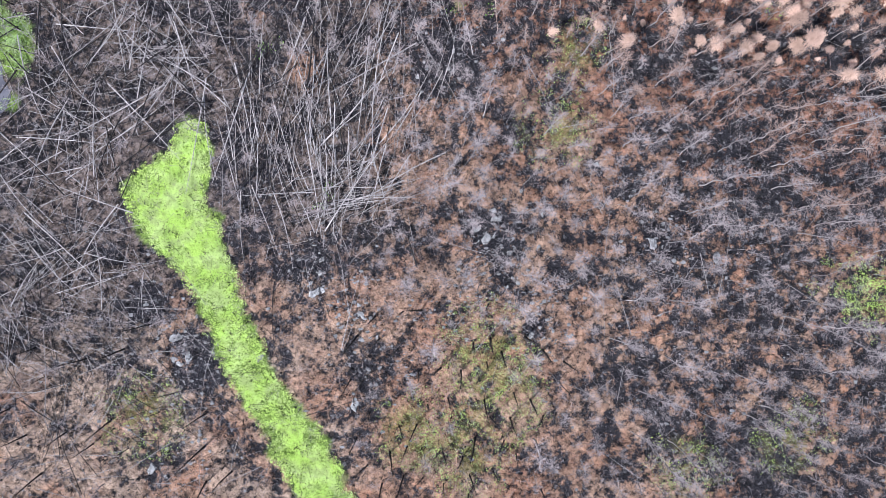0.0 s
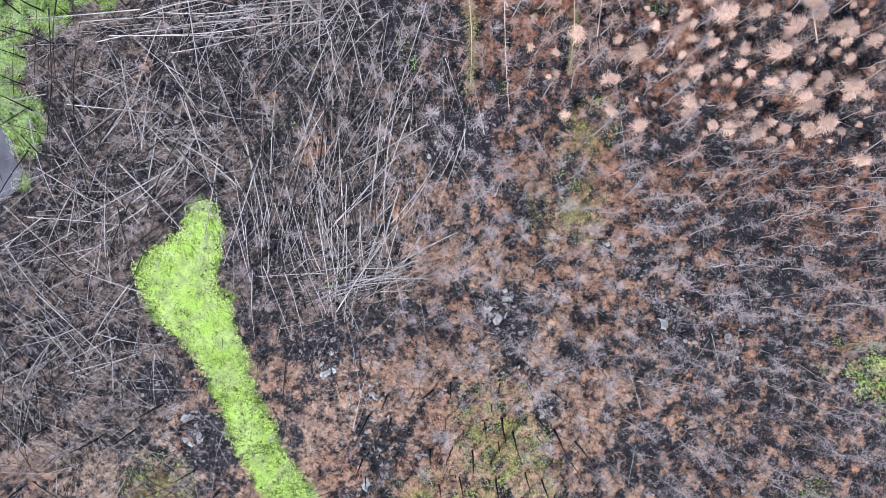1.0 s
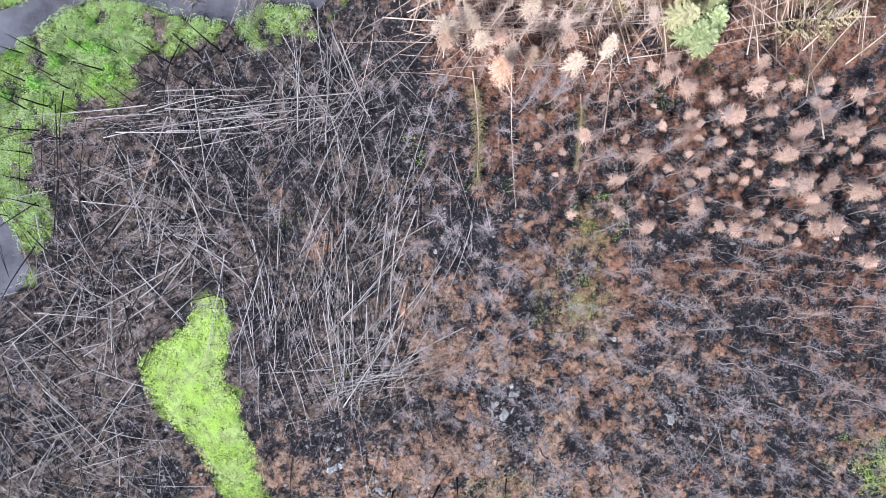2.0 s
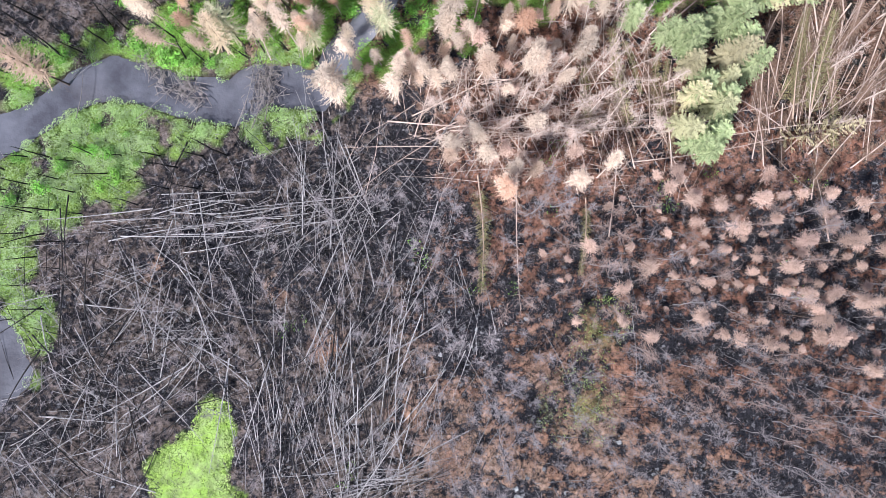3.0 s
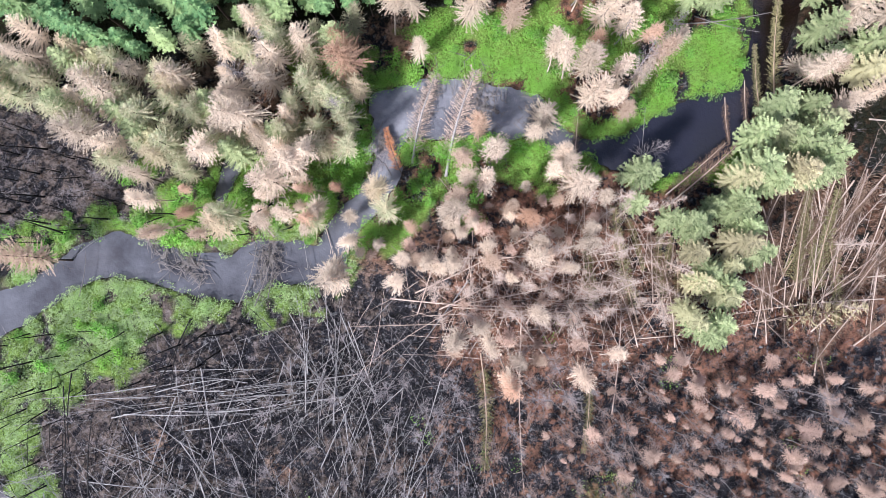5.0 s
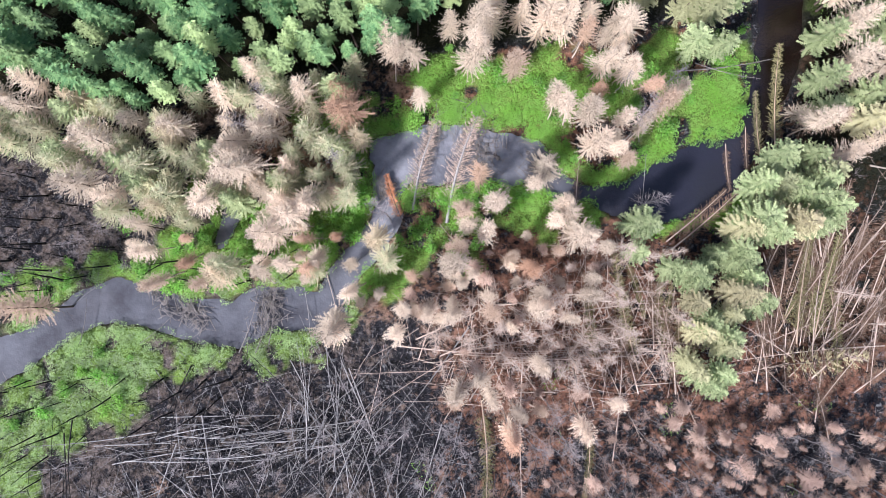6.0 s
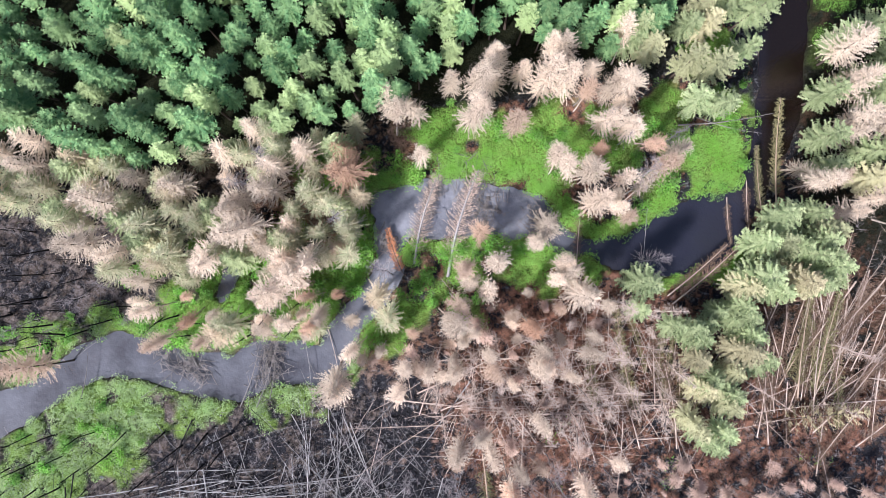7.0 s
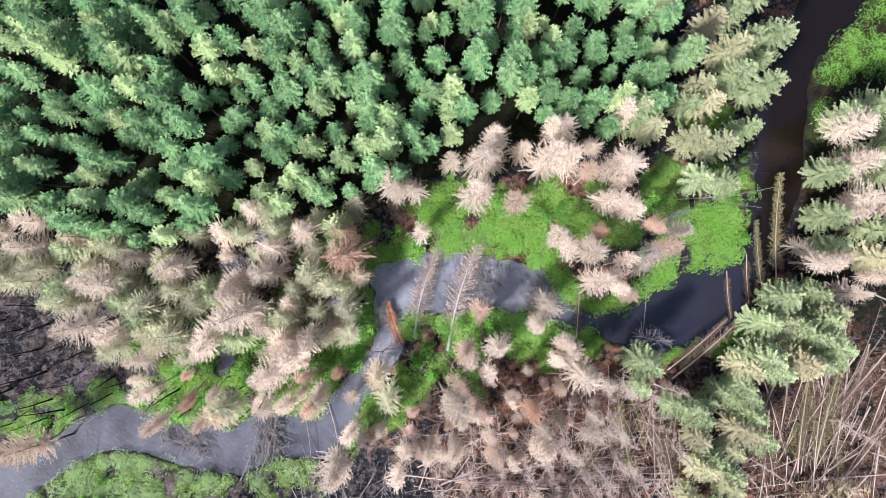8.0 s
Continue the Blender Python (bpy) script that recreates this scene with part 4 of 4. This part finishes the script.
thin_poles("tan_poles", 307, BARK_TAN, "thin tan poles lying crisscross in the blowdown", ((110, 8, 46.5, 8, 3.5, [2, 175, 60, 115, 90], 14), (60, 17, 48, 7, 4, [85, 110, 5, 60], 20), (12, 43, 51, 5, 6, [62, 75, 85, 10], 18)))
POLE = [fallen("charred_log", 312 + i, 9.0, 0.07, BARK_BLACK, "charred black log on the burnt floor", 12, group="charred logs") for i in range(3)]
lay(POLE, across(rng, [(-45.4, 36.0), (-45.0, 25.5), (-45.0, 27.5), (-45.6, 17.0), (-44.4, 37.5), (-44.2, 27.0)], (0.4, 0.8), 9.0) + heap(rng, 34, -36, 20, 8, 9, [170, 95, 40], 20) + heap(rng, 16, -15, 14, 5, 9, [100, 60], 15) + heap(rng, 18, -33, -16, 8, 7, [25, 130], 18, 0.4, 0.8))
TAN_LOG = [fallen("tan_log", 320 + i, 10.5, 0.045, BARK_TAN, "tan fallen tree with broken branch stubs", 54, group="tan blowdown") for i in range(5)]
known = [(-1.8, 44.8), (14.6, 44.1), (-8.8, 45.8), (11.5, 45.1), (-5.6, 46.1), (-0.6, 49.2), (-3.7, 44.8), (-2.5, 51.1), (-1.8, 45.1), (-6.9, 49.2),
         (2.0, 51.1), (4.5, 42.3), (6.4, 42.9), (10.2, 50.5), (11.5, 39.7), (8.3, 49.2)]
lay(TAN_LOG, across(rng, known) + heap(rng, 30, 7, 46.5, 7, 3, [2, 175, 12], 10, 0.6, 1.1) + heap(rng, 42, 8, 47, 8, 3.5, [60, 115, 90, 135], 14, 0.5, 1.0)
    + heap(rng, 26, 17, 47, 6, 4, [75, 95, 120, 5], 16, 0.5, 0.9) + heap(rng, 10, 22, 46, 4, 3, [5, 170], 6, 0.6, 0.9) + heap(rng, 6, 44, 51, 6, 7, [20, 150, 5], 15, 0.6, 1.0))
PALE_LOG = [fallen("pale_log", 330 + i, 14.0, 0.045, BARK_TAN, "long pale barkless log leaning on fallen spruces", 40, group="pale logs", bow=0.8) for i in range(3)]
pile = [(36.8, 43.5), (46.8, 58.1), (37.4, 48.0), (46.0, 61.3), (36.1, 44.8), (38.7, 60.0), (38.0, 43.5), (40.6, 58.7), (39.3, 44.8), (43.7, 57.5), (35.2, 49.2),
        (38.0, 60.6), (41.2, 44.8), (48.2, 53.7), (35.5, 42.3), (46.3, 51.1), (-1.8, 44.6), (-12.6, 37.2)]
creek_logs = [(-25.9, 44.9), (-23.6, 52.8), (-24.0, 44.9), (-21.7, 52.2), (-22.5, 45.8), (-21.9, 52.5), (-14.7, 56.6), (-12.2, 52.2), (2.4, 68.7), (8.1, 63.0), (-21.1, 49.0),
              (-17.9, 40.7), (-36.5, 49.5), (-30.8, 51.7), (-36.9, 46.0), (-31.5, 50.7), (-47.4, 48.5), (-46.8, 43.7), (-43.6, 46.0), (-42.6, 52.3), (23.3, 76.6), (37.2, 78.3), (25.2, 77.4), (36.0, 74.7)]
lay(PALE_LOG, across(rng, pile, (0.6, 1.3), 14.0) + heap(rng, 5, 44, 52, 3, 4, [55, 62], 5, 0.7, 1.0) + heap(rng, 4, 38.5, 53, 1.5, 3, [84, 95, 75], 5, 0.5, 0.8))
GREY_LOG = [fallen("creek_log", 336 + i, 10.0, 0.09, BARK_DUSK, "grey log fallen across the creek", 18, group="logs over the creek") for i in range(3)]
lay(GREY_LOG, across(rng, creek_logs, (0.35, 0.7), 10.0))
COMB = [fallen("fallen_spruce", 340 + i, 12.0, 0.12, BARK_TAN, "fallen spruce with its brown branches still on", group="fallen spruces",
               comb=140, comb_mat=TWIG_BROWN, comb_len=1.35) for i in range(4)]
combs = [(22.5, 56.5), (30.5, 63.5), (20.6, 45.4), (20.3, 54.0), (18.8, 40.4), (15.6, 49.1), (22.9, 40.4), (21.4, 50.1),
         (40.9, 32.2), (38.7, 42.3), (11.8, 60.9), (12.5, 70.4), (29.0, 68.5), (29.6, 61.5), (31.2, 70.4), (31.5, 63.4), (22.0, 57.4), (29.6, 64.0)]
lay(COMB, across(rng, combs, (0.4, 0.9), 12.0) + heap(rng, 16, 12, 49, 6, 3.5, [60, 95, 120, 5], 14, 0.45, 0.75) + heap(rng, 12, 33.5, 51, 1.3, 4.5, [80, 70, 98], 8, 0.6, 1.0) + heap(rng, 22, 39, 51, 2.6, 5, [86, 76, 95], 9, 0.7, 1.1) + heap(rng, 26, 46, 51, 3.8, 6, [60, 72, 50], 12, 0.7, 1.15))
OLIVE = [fallen("fallen_olive_spruce", 350 + i, 12.0, 0.09, BARK_RUST, "fallen spruce with fading olive needles", group="fallen olive spruces",
                comb=190, comb_mat=NEEDLE_OLIVE, comb_len=1.15) for i in range(2)]
lay(OLIVE, across(rng, [(34.1, 67.2), (34.6, 79.6), (1.3, 39.7), (1.7, 26.5), (13.4, 37.2), (12.7, 28.7), (18.9, 42.9), (16.4, 55.2), (32.6, 66.0), (31.9, 74.0), (14.4, 43.0), (13.3, 53.0), (36.5, 46.0), (38.0, 58.0), (38.2, 45.0), (41.0, 57.0), (21.6, 44.5), (22.6, 52.5)], (0.4, 0.8), 12.0) + heap(rng, 3, 39.5, 52, 2.5, 4, [84, 76, 95], 8, 0.7, 1.0) + heap(rng, 4, 21, 50, 2, 3, [85, 98], 6, 0.6, 0.8))
DEAD = [fallen("drowned_spruce", 360 + i, 11.0, 0.17, BARK_GREY, "dead grey spruce lying in the pond, branches bristling", group="drowned spruces",
               comb=210, comb_mat=BARK_TAN, comb_len=1.9) for i in range(2)]
lay(DEAD, across(rng, [(-6.4, 61.0), (-3.6, 71.2), (-2.6, 59.5), (0.9, 71.6)], (0.15, 0.25), 11.0))


ORANGE = bark("orange_needles", (0.26, 0.10, 0.055), (0.56, 0.27, 0.15))
lay([fallen("orange_fallen_spruce", 365, 6.0, 0.06, BARK_BROWN, "small fallen spruce with orange needles over the creek", group="", comb=120, comb_mat=ORANGE, comb_len=0.9)],
    across(rng, [(-7.5, 59.6), (-9.4, 65.0)], (0.4, 0.5), 6.0))


# ---- stick dams in the creek ----
def dam(seed, x, y, sx, sy, turn, count):
    rg = random.Random(seed)
    top = tagged(new("beaver_dam"), "heap of grey gnawed sticks and mud across the creek", "stick dam", "dams")
    g = Geo()
    for _ in range(count):
        p = Vector((rg.gauss(0, sx), rg.gauss(0, sy), rg.uniform(-0.2, 0.45)))
        d = Vector((rg.gauss(0, 0.7), rg.gauss(0, 1), rg.gauss(0, 0.12))).normalized() * rg.uniform(0.25, 1.0)
        r = rg.uniform(0.022, 0.055)
        g.tube([p - d, p + Vector((0, 0, 0.05)), p + d], [r, r * 0.9, r * 0.5], 4)
    part("stickwork", g, BARK_DUSK, top)["kind"] = "stuff"
    m = Geo()
    for _ in range(16):
        p = Vector((rg.gauss(0, sx * 0.7), rg.gauss(0, sy * 0.7), -0.35))
        m.tube([p + Vector((0, 0, -0.3)), p, p + Vector((0, 0, rg.uniform(0.08, 0.2)))], [0.6, 0.45, 0.15], 7, True)
    part("mud", m, BARK_DUSK, top)["kind"] = "stuff"
    top.matrix_basis = pose(x, y, WATER_LEVEL + 0.25, 0, 0, turn)


for n, (x, y, sx, sy, turn, count) in enumerate(((-35.3, 52.3, 0.7, 1.5, 30, 130), (-31.5, 49.4, 0.8, 1.3, 50, 110), (-22.6, 50.0, 0.9, 2.4, -10, 240), (0.9, 67.3, 1.3, 2.6, 12, 330),
                                                 (-4.2, 69.0, 0.5, 1.7, -15, 110), (7.9, 65.6, 0.9, 1.3, 30, 110), (-9.5, 63.5, 0.8, 0.7, 70, 70))):
    dam(400 + n, x, y, sx, sy, turn, count)


# ---- low growth ----
def growth(name, discs, per_m2, leaves, size, tall, mat, label, seed, ragged=1.0):
    rg = random.Random(seed)
    g = Geo()
    for cx, cy, r in discs:
        for _ in range(int(per_m2 * math.pi * r * r)):
            q, t = (r + ragged) * math.sqrt(rg.random()), rg.uniform(0, 6.3)
            x, y = cx + q * math.cos(t), cy + q * math.sin(t)
            if shore(x, y) < -0.15 or (ragged < 1.4 and table(GREENNESS, x, y) < rg.uniform(0.05, 1.0)):
                continue
            z, s, sx, sy = gz(x, y), rg.uniform(0.3, 1.1), rg.uniform(0.35, 1.0), rg.uniform(0.35, 1.0)
            for _ in range(leaves):
                d = rand_unit(rg)
                p = Vector((x, y, z)) + Vector((d.x * sx, d.y * sy, (abs(d.z) * s * rg.uniform(0.4, 1.0) + 0.05) * tall))
                w = (Vector((d.x, d.y, 0)) + Vector((rg.uniform(-0.8, 0.8), rg.uniform(-0.8, 0.8), rg.uniform(-0.1, 0.3)))).normalized()
                side = w.cross(Vector((0, 0, 1)) + 0.35 * rand_unit(rg)).normalized()
                ln = size * rg.uniform(0.6, 1.3)
                g.leaf(p, w * ln, side * ln * rg.uniform(0.22, 0.45))
    tagged(new(name, g.mesh(name, mat)), label, "plants", kind="stuff")


def strip_discs():
    out = []
    for (x0, y0, r0), (x1, y1, r1) in zip(STRIP, STRIP[1:]):
        for k in range(3):
            t = k / 3
            out.append((x0 + t * (x1 - x0), y0 + t * (y1 - y0), 0.92 * (r0 + t * (r1 - r0))))
    return out


RIM = [(x, y, r + 1.6) for x, y, r in CREEK_WEST[12:] + CREEK_EAST[:13]]
growth("faded_herbs", BANK_SOUTH + [(x, y, r + 1.4) for x, y, r in CREEK_WEST[2:12]], 1.7, 72, 0.15, 1.0, LEAF_FADED, "pale green herbs on the burnt creek bank", 55)
growth("bank_herbs", BANK_NORTH + MEADOW + PENINSULA + BANK_EAST + RIM, 1.7, 76, 0.14, 1.0, LEAF_BANK, "lush bright green herbs along the creek banks", 51)
growth("strip_herbs", strip_discs(), 2.3, 64, 0.16, 0.25, LEAF_STRIP, "yellow-green herbs covering a narrow strip", 52, 0.2)
growth("glade_herbs", GLADE, 2.2, 44, 0.15, 0.4, LEAF_STRIP, "loose green herbs in a small burnt glade", 56, 1.5)
growth("regrowth", SPARSE, 2.0, 16, 0.15, 0.3, LEAF_STRIP, "sparse green regrowth among the litter", 53, 1.5)

TUFTS = [(21.6, 36.5, 0.8), (38.5, 40.0, 0.7), (36.9, 28.6, 0.6), (3.4, 26.7, 0.7), (10.4, 42.6, 0.7), (27.0, 40.5, 0.6), (7.8, 36.0, 0.5), (-12.0, 5.5, 0.6), (14.0, 9.0, 0.5), (-5.5, 30.0, 0.7), (-19.0, 22.0, 0.6)]
growth("green_tufts", TUFTS, 2.0, 26, 0.18, 0.5, LEAF_BANK, "small green tufts sprouting in the burnt litter", 54, 1.5)


def shrub(seed):
    rg = random.Random(seed)
    top = tagged(new("bank_shrub"), "leafy green shrub on the creek bank", "shrub", "bank shrubs")
    st, lf = Geo(), Geo()
    for _ in range(9):
        az, r = rg.uniform(0, 6.3), rg.uniform(0.3, 0.9)
        tip = Vector((r * math.cos(az), r * math.sin(az), rg.uniform(0.8, 1.5)))
        st.tube([Vector((0, 0, -0.1)), tip * 0.5 + Vector((0, 0, 0.15)), tip], [0.03, 0.02, 0.008], 3)
        for _ in range(34):
            p = tip * rg.uniform(0.45, 1.05) + rand_unit(rg) * 0.32
            w = (rand_unit(rg) + Vector((0, 0, 0.2))).normalized()
            ln = rg.uniform(0.14, 0.28)
            lf.leaf(p, w * ln, w.cross(Vector((0, 0, 1)) + 0.7 * rand_unit(rg)).normalized() * ln * 0.35)
    part("stemwork", st, BARK_BROWN, top)["kind"] = "stuff"
    part("foliage", lf, LEAF_BANK, top)["kind"] = "stuff"
    return top


rng = random.Random(61)
SHRUBS = [shrub(500 + i) for i in range(5)]
bushes = []
for cx, cy, r in PENINSULA + MEADOW + BANK_NORTH + BANK_SOUTH[3:7]:
    for _ in range(int(0.6 + r * 0.8)):
        q, t = (r + 0.5) * math.sqrt(rng.random()), rng.uniform(0, 6.3)
        x, y = cx + q * math.cos(t), cy + q * math.sin(t)
        if shore(x, y) > 0.4:
            bushes.append((x, y))
stand(SHRUBS, upright(rng, bushes, 0.6, 1.25, 3))


# ---- litter of twigs and charred brush ----
def strewn(name, seed, count, area, ln, width, mat, label, keep):
    rg = random.Random(seed)
    g = Geo()
    x0, y0, x1, y1 = area
    made = 0
    while made < count:
        x, y = rg.uniform(x0, x1), rg.uniform(y0, y1)
        if shore(x, y) < 0.3 or rg.random() > keep(x, y):
            continue
        made += 1
        a0, d = rg.uniform(0, 6.3), rg.uniform(*ln)
        p = Vector((x, y, gz(x, y) + rg.uniform(0.04, 0.22)))
        w = Vector((math.cos(a0), math.sin(a0), rg.uniform(-0.1, 0.25))) * d
        r = rg.uniform(*width)
        g.tube([p, p + w], [r, r * 0.4], 3)
    tagged(new(name, g.mesh(name, mat)), label, "twigs", kind="stuff")


def in_burn(x, y):
    if x < -34 and 47 < y < 70:
        return 1.0
    if y > 47 + 0.05 * x:
        return 0.12
    return 1.0 if x < 2 else 0.6


strewn("fallen_twigs", 71, 9000, (-58, -36, 56, 62), (0.4, 1.8), (0.012, 0.026), TWIG_GREY, "grey twigs strewn over the burnt floor", in_burn)
strewn("charred_twigs", 72, 9000, (-58, -36, 56, 62), (0.3, 1.4), (0.015, 0.035), BARK_BLACK, "charred twigs strewn over the burnt floor", in_burn)


def tufts(name, seed, count, mat, label, rise, n, width, keep, spread=0.55):
    """Burnt dwarf shrubs: a sheaf of stiff stems each."""
    rg = random.Random(seed)
    g = Geo()
    made = 0
    while made < count:
        x, y = rg.uniform(-58, 56), rg.uniform(-36, 66)
        if shore(x, y) < 0.5 or rg.random() > keep(x, y):
            continue
        made += 1
        p, s = Vector((x, y, gz(x, y) - 0.03)), rg.uniform(0.6, 1.3)
        for _ in range(n):
            d = rand_unit(rg)
            d = Vector((d.x * spread, d.y * spread, rise * (0.35 + abs(d.z)))) * s
            g.sliver(p + Vector((d.x, d.y, 0)) * 0.25, p + d, Vector((-d.y, d.x, 0.02)).normalized() * width)
    tagged(new(name, g.mesh(name, mat)), label, "burnt shrubs", kind="stuff")


tufts("charred_shrubs", 73, 4200, BARK_BLACK, "charred dwarf shrubs on the burnt floor", 0.5, 12, 0.035, in_burn)
tufts("dry_shrubs", 74, 3000, TWIG_GREY, "dry grey dwarf shrubs on the burnt floor", 0.9, 15, 0.013, lambda x, y: in_burn(x, y) * (0.35 if x < -4 else 1.0), 0.85)


# ---- stones ----
def stone(seed):
    """A flat angular slab with a worn rim."""
    rg = random.Random(seed)
    g = Geo()
    n = rg.randint(5, 8)
    rad = [rg.uniform(0.2, 0.66) for _ in range(n)]
    turn = [2 * math.pi * (k + rg.uniform(-0.3, 0.3)) / n for k in range(n)]
    wide = rg.uniform(0.8, 1.7)
    for z, s in ((-0.15, 1.05), (0.05, 1.0), (0.11, 0.86)):
        for k in range(n):
            g.v.append(Vector((wide * s * rad[k] * math.cos(turn[k]), s * rad[k] * math.sin(turn[k]), z + rg.uniform(-0.02, 0.03))))
    g.v.append(Vector((0, 0, 0.13)))
    for ring in range(2):
        for k in range(n):
            m = (k + 1) % n
            g.f.append((ring * n + k, ring * n + m, (ring + 1) * n + m, (ring + 1) * n + k))
    for k in range(n):
        g.f.append((2 * n + k, 2 * n + (k + 1) % n, 3 * n))
    return tagged(new("stone", g.mesh("stone", STONE)), "flat pale grey stone on the burnt floor", "stone", "stones")


rng = random.Random(31)
STONES = [stone(i) for i in range(8)]
spots = []
for cx, cy, r in OUTCROPS + [(-32, -25, 8), (0, 24, 8), (-12, -10, 9), (22, -4, 15)]:
    n = int(7 * math.sqrt(r) + 2)
    for _ in range(n):
        q, t = r * math.sqrt(rng.random()), rng.uniform(0, 6.3)
        spots.append((cx + q * math.cos(t), cy + q * math.sin(t), 0.3 + 0.9 * rng.random() ** 2, rng.uniform(0, 360), rng.gauss(0, 6), rng.gauss(0, 6)))
slabs = [(4.9, 1.7, 1.5, 9), (-14.6, -3.6, 1.6, 7), (-28.6, -11.3, 1.4, 6), (-9.1, -7.1, 1.0, 4)]
for cx, cy, r, n in slabs:
    for _ in range(n):
        spots.append((cx + rng.gauss(0, 0.55 * r), cy + rng.gauss(0, 0.8 * r), rng.uniform(0.9, 1.7), rng.uniform(0, 360), rng.gauss(0, 5), rng.gauss(0, 5)))
stand(STONES, spots)


# ---- loose rubble: chips of stone and ash too small to count ----
def rubble(seed, count):
    rg = random.Random(seed)
    g = Geo()
    made = 0
    while made < count:
        if made % 2:
            cx, cy, r = rg.choice(OUTCROPS)
            q, t = (r + 2.5) * math.sqrt(rg.random()), rg.uniform(0, 6.3)
            x, y = cx + q * math.cos(t), cy + q * math.sin(t)
        else:
            x, y = rg.uniform(-56, 54), rg.uniform(-36, 44)
            if rg.random() > (0.35 if y > 8 else 1.0):
                continue
        made += 1
        if along(np.array([x]), np.array([y]), STRIP)[0] < 0.3:
            continue
        z, s0, n = gz(x, y), len(g.v), rg.randint(4, 6)
        size, stretch, turn = 0.08 + 0.26 * rg.random() ** 2, rg.uniform(0.3, 0.9), rg.uniform(0, 6.3)
        for k in range(n):
            t = turn + 2 * math.pi * (k + rg.uniform(-0.3, 0.3)) / n
            g.v.append(Vector((x + size * math.cos(t), y + stretch * size * math.sin(t), z + rg.uniform(0.0, 0.05))))
        g.v.append(Vector((x + rg.uniform(-0.5, 0.5) * size, y + rg.uniform(-0.5, 0.5) * size, z + 0.03 + 0.16 * size)))
        for k in range(n):
            g.f.append((s0 + k, s0 + (k + 1) % n, s0 + n))
    tagged(new("rubble", g.mesh("rubble", CHIP)), "small grey stone chips strewn over the burnt floor", "rubble", kind="stuff")


rubble(91, 1800)
